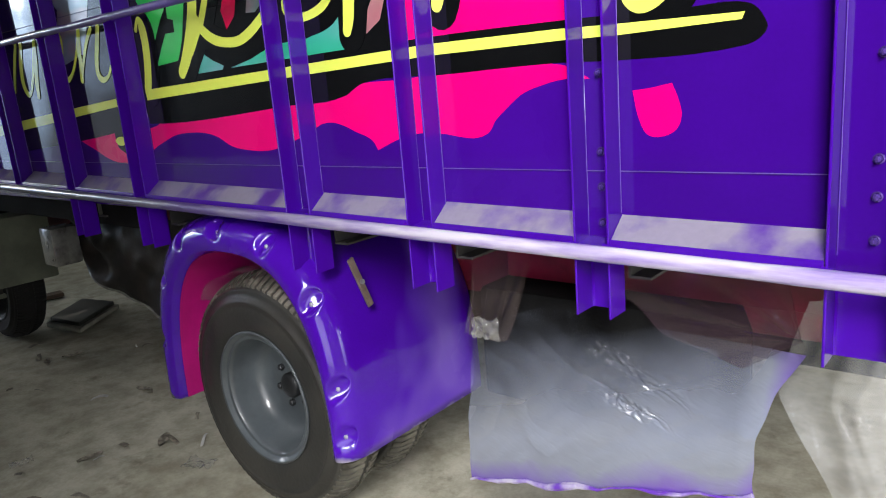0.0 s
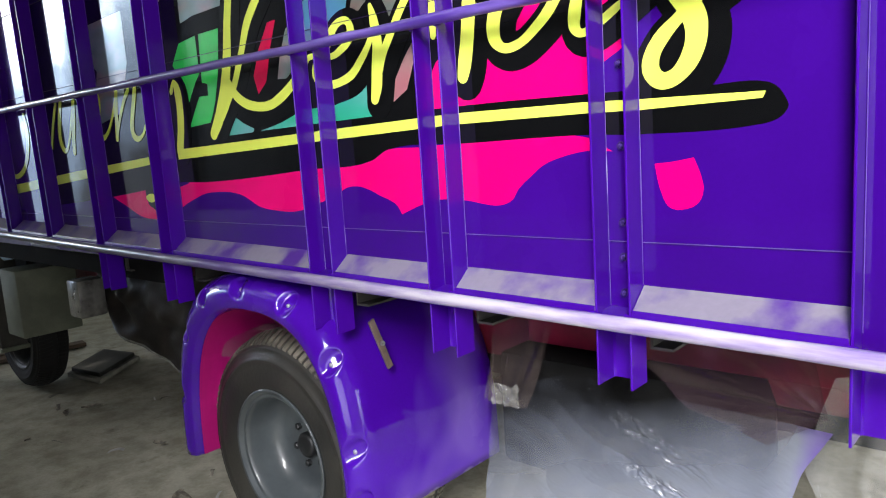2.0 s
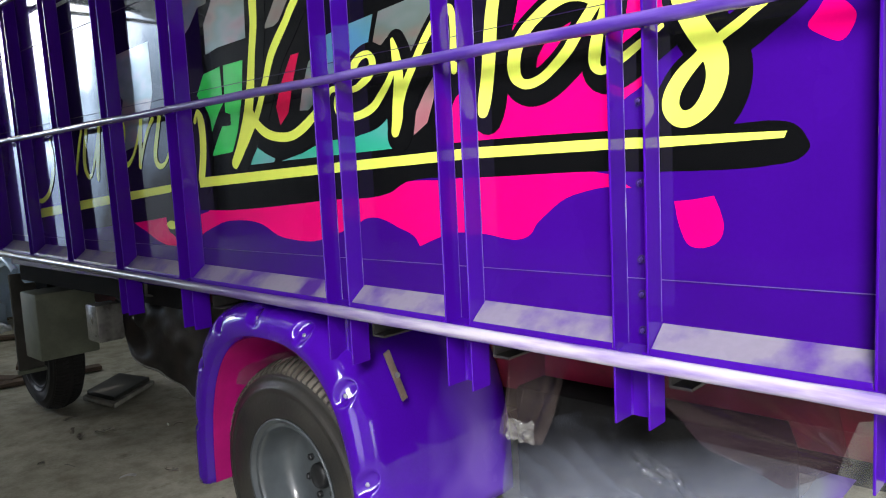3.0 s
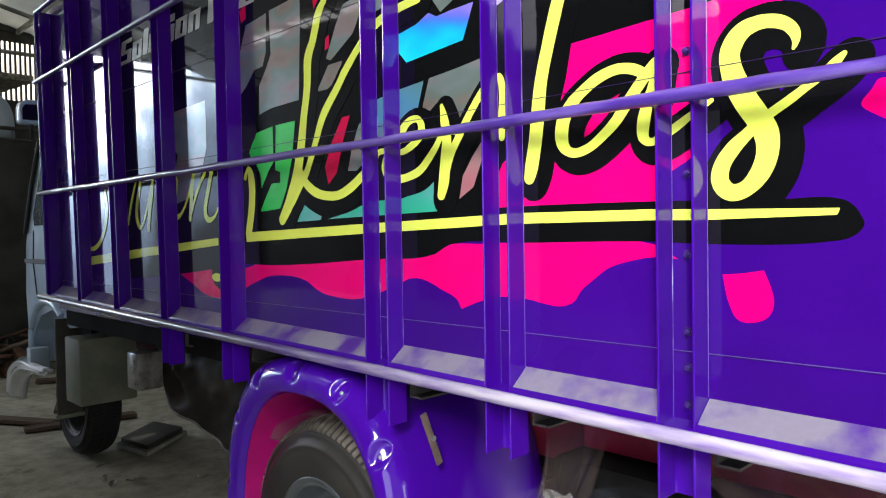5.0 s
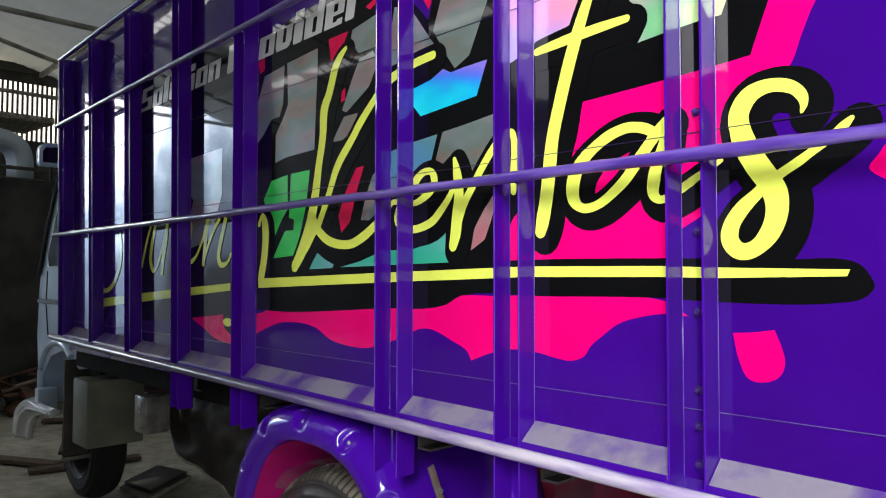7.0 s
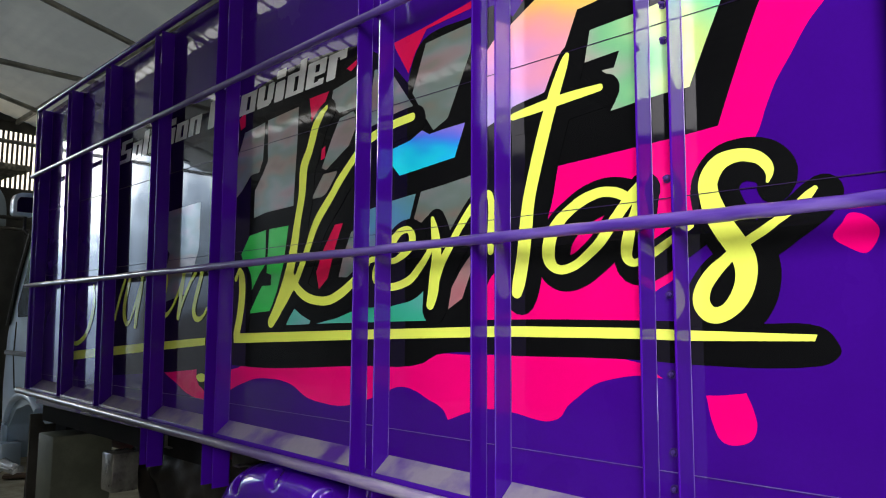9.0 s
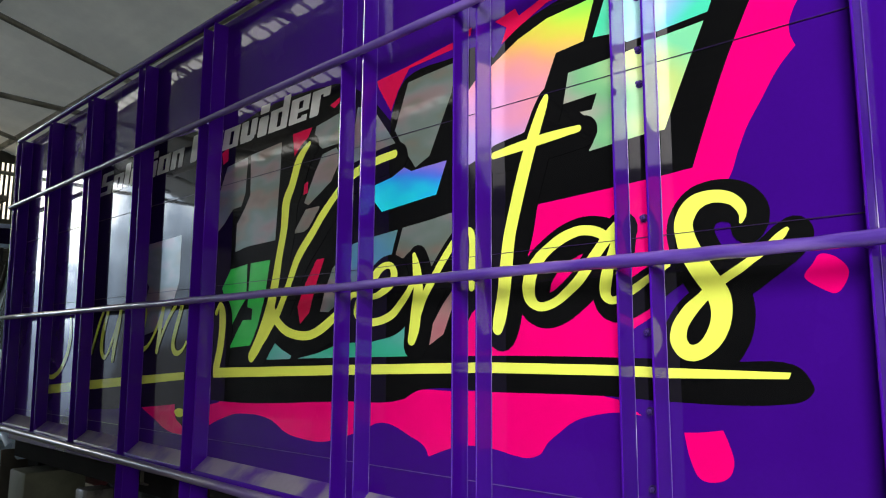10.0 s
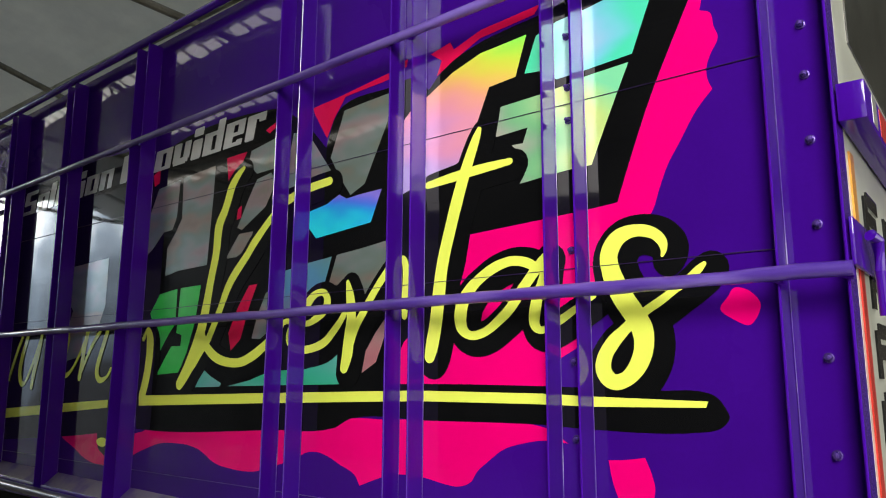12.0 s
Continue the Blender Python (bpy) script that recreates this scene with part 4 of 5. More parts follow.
script([(-0.073, 1.794, 0.0033), (-0.069, 1.807, 0.007), (-0.072, 1.823, 0.0105), (-0.084, 1.838, 0.0114), (-0.1, 1.847, 0.0126), (-0.121, 1.852, 0.0129), (-0.143, 1.851, 0.0146), (-0.165, 1.843, 0.0175), (-0.181, 1.826, 0.0196), (-0.19, 1.803, 0.0202), (-0.187, 1.777, 0.0207), (-0.178, 1.748, 0.0227), (-0.159, 1.711, 0.023), (-0.138, 1.679, 0.0228), (-0.123, 1.651, 0.0231), (-0.119, 1.625, 0.0215), (-0.123, 1.598, 0.0201), (-0.136, 1.571, 0.0186), (-0.156, 1.55, 0.0159), (-0.178, 1.541, 0.0161), (-0.196, 1.545, 0.017), (-0.208, 1.56, 0.0177), (-0.21, 1.578, 0.0176), (-0.202, 1.601, 0.0161), (-0.183, 1.626, 0.0149), (-0.161, 1.646, 0.012), (-0.137, 1.667, 0.0107), (-0.109, 1.686, 0.009), (-0.08, 1.703, 0.009), (-0.056, 1.719, 0.0079), (-0.03, 1.736, 0.0078), (-0.003, 1.758, 0.0082), (0.01, 1.77, 0.0046)])
script([(-2.007, 1.684, 0.0108), (-1.985, 1.716, 0.008), (-1.966, 1.683, 0.0213), (-1.961, 1.623, 0.022), (-1.97, 1.553, 0.022), (-1.99, 1.484, 0.0218)])
script([(-2.61, 1.713, 0.006), (-2.589, 1.721, 0.01), (-2.581, 1.692, 0.013), (-2.601, 1.625, 0.014), (-2.601, 1.577, 0.014), (-2.577, 1.552, 0.011), (-2.527, 1.578, 0.008), (-2.481, 1.629, 0.009), (-2.445, 1.68, 0.01), (-2.424, 1.724, 0.01)])
script([(-2.424, 1.724, 0.013), (-2.442, 1.652, 0.014), (-2.452, 1.594, 0.014), (-2.462, 1.543, 0.013)])
script([(-2.462, 1.543, 0.007), (-2.419, 1.617, 0.009), (-2.371, 1.68, 0.01), (-2.326, 1.719, 0.01)])
script([(-2.27, 1.721, 0.013), (-2.29, 1.675, 0.014), (-2.321, 1.603, 0.014), (-2.327, 1.563, 0.014), (-2.311, 1.54, 0.013), (-2.282, 1.535, 0.01), (-2.247, 1.549, 0.007), (-2.222, 1.577, 0.007)])
script([(-3.112, 1.536, 0.01), (-3.076, 1.616, 0.012), (-3.039, 1.682, 0.012), (-3.012, 1.721, 0.01)])
script([(-2.961, 1.719, 0.014), (-2.99, 1.654, 0.017), (-3.008, 1.589, 0.017), (-3.002, 1.544, 0.016), (-2.973, 1.515, 0.012), (-2.937, 1.531, 0.008), (-2.89, 1.6, 0.01), (-2.855, 1.663, 0.01), (-2.826, 1.719, 0.01)])
script([(-2.826, 1.719, 0.014), (-2.842, 1.65, 0.017), (-2.868, 1.569, 0.017), (-2.879, 1.505, 0.014)])
script([(-3.40, 1.70, 0.012), (-3.385, 1.62, 0.018), (-3.41, 1.53, 0.018), (-3.48, 1.45, 0.014), (-3.58, 1.412, 0.012), (-3.66, 1.418, 0.009)])
shape('yellow_underline', YELLOW, 8, [(-2.013, 1.482), (-1.256, 1.503), (-0.714, 1.517), (-0.358, 1.515), (-0.236, 1.511), (0.003, 1.506), (-0.002, 1.494), (-0.237, 1.49), (-0.359, 1.492), (-0.714, 1.491), (-1.254, 1.474), (-2.008, 1.447)])
shape('yellow_underline', YELLOW, 8, [(-3.634, 1.37), (-2.889, 1.422), (-2.225, 1.463), (-2.225, 1.434), (-2.888, 1.383), (-3.633, 1.325)])
shape('yellow_dot', YELLOW, 8, [(-2.285, 1.311), (-2.261, 1.323), (-2.224, 1.323), (-2.205, 1.308), (-2.228, 1.293), (-2.266, 1.294)], smooth=True)


# two words in heavy, narrow-countered silver letters along the upper edge: bars (x0, z0, x1, z1) of each letter's box
BLOCK = {
    "o": (0.105, ((0, 0, 0.44, 1), (0.64, 0, 1, 1), (0, 0.80, 1, 1), (0, 0, 1, 0.17))),
    "v": (0.100, ((0, 0.12, 0.44, 1), (0.62, 0.2, 1, 1), (0.06, 0, 0.8, 0.22), (0.3, 0.06, 0.92, 0.3))),
    "i": (0.056, ((0, 0, 1, 0.90), (0, 1.04, 0.96, 1.42))),
    "d": (0.105, ((0, 0, 0.44, 1), (0.64, 0, 1, 1.45), (0, 0.80, 1, 1), (0, 0, 1, 0.17))),
    "e": (0.100, ((0, 0, 0.44, 1.1), (0.66, 0.48, 1, 1.1), (0, 0.92, 1, 1.1), (0, 0.44, 1, 0.60), (0, 0, 0.96, 0.18), (0.66, 0.1, 0.96, 0.26))),
    "r": (0.092, ((0, 0, 0.50, 1.08), (0, 0.84, 1, 1.08), (0.64, 0.70, 1, 1.08))),
    "S": (0.120, ((0, 1.14, 1, 1.36), (0, 0.62, 0.40, 1.36), (0, 0.56, 1, 0.76), (0.60, 0, 1, 0.76), (0, 0, 1, 0.22))),
    "l": (0.052, ((0, 0, 1, 1.42),)),
    "u": (0.100, ((0, 0, 0.44, 1), (0.64, 0, 1, 1), (0, 0, 1, 0.20))),
    "t": (0.072, ((0, 0, 0.60, 1.36), (0, 0.78, 1, 1), (0, 0, 0.95, 0.20))),
    "n": (0.100, ((0, 0, 0.44, 1), (0.64, 0, 1, 1), (0, 0.80, 1, 1))),
    "P": (0.120, ((0, 0, 0.42, 1.38), (0.66, 0.50, 1, 1.38), (0, 1.18, 1, 1.38), (0, 0.46, 1, 0.64))),
}
for text, x0, x1 in (("Solution", -3.155, -2.342), ("Provider", -2.278, -1.382)):
    pieces, pen = [], 0.0
    for letter in text:
        width, bars = BLOCK[letter]
        pieces += [(pen + width * a, c, pen + width * b, d) for a, c, b, d in bars]
        pen += width + 0.011
    fill = (x1 - x0) / (pen - 0.011)
    points, faces = [], []
    for a, c, b, d in pieces:
        e = 0.10 * min(b - a, 0.08 * (d - c))
        corner = [(a + e, c), (b - e, c), (b, c + e / 0.08), (b, d - e / 0.08), (b - e, d), (a + e, d), (a, d - e / 0.08), (a, c + e / 0.08)]
        faces.append(list(range(len(points), len(points) + 8)))
        for px, pz in corner:
            x = x0 + px * fill
            points.append((x + 0.016 * pz, 2.288 + 0.016 * (x + 3.15) + 0.080 * pz))
    vinyl("block_lettering", cut(faces, points, -0.0021), WHITE_VINYL, "silver-white blocky word")


# ---- the truck: wheels, mudguard and underside ----
AXLE = (-1.60, 0.418)


def wheel(x, y, z, tyre_r, parent, name="wheel", shaded=False):
    """A steel disc wheel; y is its outer face, the axle runs along y."""
    hub = new(name)
    hub.parent = parent
    hub.location = (x, y, z)
    w = 0.205
    prof = [(0.222, 0.020), (0.236, 0.008), (0.262, 0.0), (0.305, -0.004), (0.318, -0.003), (0.322, -0.0065), (0.330, -0.0065), (0.334, -0.001), (0.345, 0.004), (0.356, 0.010), (0.361, 0.0075), (0.366, 0.012), (0.374, 0.020), (0.388, 0.040), (0.396, 0.060)]
    s = tyre_r / 0.40
    outer = [(r * (s if r > 0.3 else 1), yy) for r, yy in prof]
    full = outer + [(0.400 * s, w * 0.5)] + [(r, w - yy) for r, yy in reversed(outer)]
    # front wheel: the arch's shade is put into darker rubber and rim
    tyre = part("tyre", lathe(full, 72), SHADED_RUBBER if shaded else RUBBER, hub, "worn black tyre with grey dust", "all")
    lug = bmesh.new()
    for k in range(88):
        a0 = 2 * math.pi * k / 88
        for side in (0, 1):
            ya, yb = (0.030, 0.088) if side == 0 else (w - 0.030, w - 0.088)
            da = 0.044
            shift = 0.5 * (2 * math.pi / 88) * side
            edge = 0.016 if side == 0 else w - 0.016
            row = []
            for r_up, yy, aa in ((0.3745, edge, 0.0), (0.3895, ya + (0.010 if side == 0 else -0.010), 0.006), (0.404, yb, 0.044)):
                pair = []
                for more in (0.0, da):
                    a, r = a0 + aa + more + shift, r_up * s + 0.0035
                    pair += [lug.verts.new((q * math.cos(a), yy, q * math.sin(a))) for q in (r, r - 0.014)]
                row.append(pair)
            for p, q in zip(row, row[1:]):
                lug.faces.new((p[0], p[2], q[2], q[0]))
                lug.faces.new((p[1], p[0], q[0], q[1]))
                lug.faces.new((p[2], p[3], q[3], q[2]))
            lug.faces.new((row[0][0], row[0][1], row[0][3], row[0][2]))
            lug.faces.new((row[2][0], row[2][2], row[2][3], row[2][1]))
    part("tread", lug, SHADED_RUBBER if shaded else TREAD, hub, "dusty tread blocks", False)
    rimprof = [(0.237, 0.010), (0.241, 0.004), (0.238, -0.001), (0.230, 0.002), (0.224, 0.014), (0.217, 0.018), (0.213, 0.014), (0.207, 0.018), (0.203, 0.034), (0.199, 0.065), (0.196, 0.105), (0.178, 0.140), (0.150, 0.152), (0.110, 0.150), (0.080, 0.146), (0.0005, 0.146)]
    rim = part("rim", lathe(rimprof, 64), HUB if shaded else RIM, hub, "dull grey painted steel rim", "all")
    part("hub_cap", lathe([(0.046, 0.150), (0.046, 0.124), (0.040, 0.116), (0.028, 0.112), (0.0005, 0.111)], 24), HUB, hub, "oily black hub")
    for k in range(6):
        a = 2 * math.pi * k / 6 + 0.3
        nut = part("wheel_nut", lathe([(0.012, 0.15), (0.012, 0.132), (0.009, 0.129), (0.0005, 0.128)], 6), HUB, hub)
        nut.location = (0.078 * math.cos(a), 0, 0.078 * math.sin(a))
    return hub


wheel(AXLE[0], 0.006, AXLE[1], 0.424, truck)
wheel(AXLE[0], 0.262, AXLE[1], 0.424, truck)
wheel(AXLE[0], 1.55, AXLE[1], 0.40, truck)
wheel(-4.80, 0.25, 0.378, 0.37, truck, shaded=True)
wheel(-4.80, 1.54, 0.378, 0.37, truck)
part("rear_axle", pipe([(AXLE[0], 0.2, AXLE[1]), (AXLE[0], 1.7, AXLE[1])], 0.07), DARKSTEEL, truck)


def arch(half, top, foot, power):
    """An arch line over the axle, from the front foot to the rear one."""
    out = []
    for k in range(241):
        a = math.pi * k / 240
        c, s_ = math.cos(a), math.sin(a)
        x = -half * (abs(c) ** (2 / power)) * (1 if c > 0 else -1)
        out.append((x, foot + (top - foot) * abs(s_) ** (2 / power)))
    return out


N = 240
OUT = [(x - 1.613 + 0.012 * (x > 0), z) for x, z in arch(0.515, 1.062, 0.35, 2.75)]
INN = [(x - 1.585, z) for x, z in arch(0.415, 0.945, 0.35, 2.6)]
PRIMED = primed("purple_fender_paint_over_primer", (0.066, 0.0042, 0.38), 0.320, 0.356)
RIVET = mat("dull_rivet", (0.42, 0.42, 0.50), 0.35, metal=0.3)
DENTS = [(-2.053, 0.583), (-1.99, 0.82), (-1.86, 0.995), (-1.625, 1.035), (-1.385, 0.99), (-1.21, 0.815), (-1.14, 0.573), (-1.12, 0.42)]
DENT_AT = [min(range(N + 1), key=lambda k: (0.5 * (OUT[k][0] + INN[k][0]) - x) ** 2 + (0.5 * (OUT[k][1] + INN[k][1]) - z) ** 2) for x, z in DENTS]


def flare_point(u, v):
    """Across the flare: from the mudguard's skin over a rounded crown to the lip beside the tyre, with scalloped rivet seats."""
    k = round(u * N)
    (xo, zo), (xi, zi) = OUT[k], INN[k]
    a = radians(126) * v
    f = (1 - math.cos(a)) / (1 - math.cos(radians(126)))
    y = 0.022 - 0.098 * math.sin(a)
    if v > 0.96:
        y += 0.018
    for d in DENT_AT:
        ds = math.hypot(OUT[k][0] - OUT[d][0], OUT[k][1] - OUT[d][1]) / 0.036
        dv = (v - 0.48) / 0.25
        r = math.hypot(ds, dv)
        if r < 1.5:
            y += 0.036 / (1 + math.exp((r - 0.85) * 14)) * (0.45 + 0.55 * min(1, max(0, 0.6 - 0.6 * dv)))
    return (xo + (xi - xo) * f, y, zo + (zi - zo) * f)


def guard_point(u, v):
    """The whole mudguard: its rolled skin across the tyres, then the flare."""
    if v < 0.25:
        k = round(u * N)
        yy = 0.022 + 0.558 * (1 - v / 0.25)
        dent = 0.007 * (1 - v / 0.25) * v / 0.06 * noise.noise((OUT[k][1] * 5, yy * 4, 2))
        return (OUT[k][0] + dent, yy, OUT[k][1] + dent)
    return flare_point(u, (v - 0.25) / 0.75)


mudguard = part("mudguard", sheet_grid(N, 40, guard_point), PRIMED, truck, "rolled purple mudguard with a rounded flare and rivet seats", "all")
mudguard.modifiers.new("thick", "SOLIDIFY").thickness = 0.005
part("liner", sheet_grid(48, 4, lambda u, v: (INN[round(u * 48) * 5][0] * 0.985 - 0.023, -0.045 + 0.60 * v, INN[round(u * 48) * 5][1] + 0.004)), mat("magenta_liner_paint", (0.52, 0.008, 0.20), 0.4, coat=0.4, vary=0.12), mudguard, "magenta painted inside of the mudguard", "all")
def bare_point(u, v):
    """Primer left bare along the lip by the rear foot of the flare, with a ragged paint edge."""
    k = 0.915 + 0.085 * u
    lip = 0.99 - 0.19 * u * (0.75 + 0.5 * noise.noise((u * 9, 3, 1))) * v
    x, y, z = flare_point(k, lip)
    return (x + 0.002, y - 0.0025, z)


part("bare_lip", sheet_grid(20, 3, bare_point), mat("bare_white_primer", (0.72, 0.71, 0.74), 0.4, coat=0.3, vary=0.2, other=(0.30, 0.20, 0.60), scale=24, low=0.52, high=0.66), mudguard, "white primer showing along the lip", "all")
for d in DENT_AT:
    x, y, z = flare_point(d / N, 0.56)
    rivet = part("rivet", lathe([(0.008, 0.004), (0.007, -0.001), (0.004, -0.003), (0.0005, -0.004)], 12), RIVET, mudguard, "bright rivet", "all")
    rivet.location = (x, y, z)
film_on_tyre = link("film_scrap", sheet_grid(16, 6, lambda u, v: (AXLE[0] + (0.430 + 0.03 * math.sin(math.pi * u)) * math.cos(radians(158 - 64 * u)), 0.035 + 0.17 * v + 0.01 * math.sin(9 * u), AXLE[1] + (0.430 + 0.03 * math.sin(math.pi * u)) * math.sin(radians(158 - 64 * u)) + 0.006 * math.sin(7 * u + 6 * v))), FILM_SCRAP, smooth="all")
tagged(film_on_tyre, "crumpled scrap of clear film over the dusty tyre", "litter", "floor litter")
strap = part("mudguard_strap", box(-1.108, -1.100, 0.03, 0.052, 0.80, 0.97, 0.002), BRASS, truck, "bare metal strap")
strap.matrix_basis = pose(-1.100, 0.062, 0.872, 0, 0, 0) @ pose(0, 0, 0, 22, 0, 0) @ pose(1.105, -0.04, -0.88)
part("strap_bolt", lathe([(0.008, 0), (0.008, -0.008), (0.0005, -0.009)], 6), STEEL, strap).matrix_basis = pose(-1.098, 0.041, 0.89, 0, 0, 90)

# chassis rails, cross-members, tank, box and tarpaulin under the bed
for y in (0.60, 1.30):
    part("chassis_rail", box(-4.9, 0.10, y, y + 0.07, 0.70, 0.90, 0.006), CHASSIS, truck, "dark red chassis rail")
for x in [a + w + 0.004 for a, w in POSTS[3:]]:
    part("cross_member", prism([(x, 1.0), (x + 0.05, 1.0), (x + 0.05, 1.006), (x + 0.006, 1.006), (x + 0.006, 1.057), (x, 1.057)], "y", 0.016, 1.97), UNDER, truck, "grey steel cross-member", False)
for y in (0.55, 1.28):
    part("bed_runner", box(-4.1, 0.2, y, y + 0.11, 0.905, 1.0, 0.004), CHASSIS, truck, "dark red bed runner", False)
part("tail_beam", box(-0.72, 0.13, 0.27, 0.34, 0.885, 0.995, 0.006), CHASSIS, truck, "dark red beam under the tail of the bed")
# near-black sheet added as the shade under the bed
part("shade_skirt", box(-4.1, 0.15, 0.80, 0.82, 0.55, 1.0), DARKSTEEL, truck, "", False)
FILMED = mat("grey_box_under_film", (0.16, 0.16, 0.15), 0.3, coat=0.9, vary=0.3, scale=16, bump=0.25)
# near-black strip added to keep the see-through gap dark
part("gap_filler", box(-4.15, -2.16, 0.03, 0.07, 0.965, 1.057, 0.004), DARKSTEEL, truck, "dark strip added to close the gap under the bed edge", False)
part("fuel_tank", box(-4.10, -3.86, 0.0, 0.318, 0.53, 0.905, 0.012), TANK, truck, "pale green steel tank")
part("battery_box", box(-3.19, -3.06, 0.0, 0.128, 0.735, 0.915, 0.012), FILMED, truck, "small box wrapped in clear film")
flap = part("front_mud_flap", box(-4.27, -4.25, 0.0, 0.140, 0.42, 0.99, 0.004), UNDER, truck, "grimy rubber mud flap")
part("flap_strip", box(-4.275, -4.242, -0.005, 0.150, 0.395, 0.419, 0.003), TANK, flap, "pale metal strip along the flap's foot")


def tarp_point(u, v):
    x = -3.30 + 1.24 * u
    top, bottom = 0.98, 0.36 + 0.51 * (1 - u) ** 1.35 + 0.022 * math.sin(17 * u) * (1 - u)
    z = top + (bottom - top) * v
    return (x, 0.16 + 0.05 * math.sin(9 * u + 2 * v) * v + 0.04 * noise.noise((u * 5, v * 4, 3)) + 0.018 * noise.noise((u * 16 + 5 * v, v * 4, 8)), z)


tarp = part("hanging_tarpaulin", sheet_grid(60, 24, tarp_point), mat("dark_film", (0.018, 0.016, 0.014), 0.6, coat=0.08, coat_rough=0.2, spec=0.2, vary=0.4, other=(0.034, 0.028, 0.024), scale=5, bump=0.1), truck, "dark sagging plastic tarpaulin", "all")
part("tarpaulin_hem", pipe([tarp_point(k / 40, 1.0) for k in range(41)], 0.006, 6, wobble=0.9), mat("dusty_film_hem", (0.15, 0.145, 0.13), 0.5, coat=0.4, vary=0.35, scale=18), tarp, "dusty pale hem")

# ---- the truck: cab ----
cab = part("cab", prism([(-4.24, 0.92), (-4.24, 2.16), (-4.34, 2.22), (-4.58, 2.20), (-4.66, 2.08), (-4.98, 1.60), (-5.04, 1.42), (-5.05, 1.10), (-5.00, 0.62), (-4.90, 0.86), (-4.74, 0.99), (-4.52, 1.04), (-4.36, 1.03), (-4.27, 0.97)], "y", 0.06, 1.94, 0.018), CAB, truck, "pale blue forward-control cab")
part("door_window", prism([(-4.30, 1.56), (-4.30, 2.04), (-4.55, 2.05), (-4.82, 1.62), (-4.80, 1.55)], "y", 0.052, 0.064), GLASSDARK, cab, "tinted door window", False)
part("window_pillar_trim", pipe([(-4.99, 0.048, 1.50), (-4.83, 0.048, 1.80), (-4.63, 0.05, 2.10)], 0.012), TRIM, cab, "black pillar trim")
part("waist_groove", box(-5.03, -4.24, 0.050, 0.062, 1.305, 1.335, 0.003), TRIM, cab, "dark waistline groove", False)
part("windscreen", prism([(-5.005, 1.60), (-4.69, 2.07), (-4.675, 2.065), (-4.99, 1.595)], "y", 0.14, 1.86), GLASSDARK, cab, "dark windscreen", False)
# near-black filling puts the wheel arch's shade into its colour
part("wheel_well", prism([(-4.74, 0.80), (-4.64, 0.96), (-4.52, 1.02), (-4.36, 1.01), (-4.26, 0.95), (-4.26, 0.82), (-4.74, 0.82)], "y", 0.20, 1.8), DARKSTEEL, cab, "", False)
BUMPER_OUT = curve([(-5.36, 0.40), (-5.35, 0.50), (-5.30, 0.59), (-5.14, 0.66), (-4.95, 0.69), (-4.77, 0.675), (-4.42, 0.67)], 4)
BUMPER_IN = curve([(-5.02, 0.40), (-5.00, 0.45), (-4.96, 0.51), (-4.88, 0.56), (-4.80, 0.585), (-4.68, 0.615), (-4.42, 0.645)], 4)


def bumper_point(u, v):
    k = round(u * (len(BUMPER_OUT) - 1))
    (xo, zo), (xi, zi) = BUMPER_OUT[k], BUMPER_IN[k]
    return (xo + (xi - xo) * v, 0.02 - 0.05 * math.sin(math.pi * v) + 0.012 * math.cos(5 * math.pi * v), zo + (zi - zo) * v)


bumper = part("front_bumper", sheet_grid(len(BUMPER_OUT) - 1, 12, bumper_point), mat("white_bumper_paint", (0.66, 0.70, 0.74), 0.22, coat=1.0, vary=0.08, scale=4), cab, "glossy white bumper corner", "all")
bumper.modifiers.new("thick", "SOLIDIFY").thickness = 0.03
part("arch_lip", pipe(curve([(-4.93, 0.055, 0.72), (-4.925, 0.053, 0.84), (-4.87, 0.05, 0.95), (-4.76, 0.048, 1.03), (-4.60, 0.048, 1.07), (-4.42, 0.048, 1.06), (-4.29, 0.048, 1.00)], 4), 0.022, 10), CAB, cab, "pale blue lip round the wheel arch")
part("door_seam", pipe([(-4.80, 0.058, 1.10), (-4.86, 0.058, 1.30), (-4.84, 0.058, 1.52)], 0.004, 6), TRIM, cab, "dark door seam")
part("step_block", box(-4.86, -4.78, 0.0, 0.12, 0.60, 0.76, 0.01), CAB, cab)
mirror = part("door_mirror", prism([(-0.060, 2.20), (-0.060, 2.285), (-0.048, 2.318), (-0.02, 2.332), (0.06, 2.335), (0.075, 2.30), (0.075, 2.20), (0.06, 2.185), (-0.045, 2.185)], "x", -4.72, -4.62, 0.010), CAB, truck, "pale blue rounded mirror housing")
part("mirror_glass", prism([(-0.045, 2.205), (-0.045, 2.275), (-0.030, 2.300), (0.045, 2.305), (0.06, 2.28), (0.06, 2.205)], "x", -4.622, -4.612), GLASSDARK, mirror, "dark mirror glass", False)
part("mirror_arm", pipe([(-4.66, 0.06, 2.06), (-4.67, 0.02, 2.10), (-4.67, 0.02, 2.19)], 0.01), TRIM, mirror)


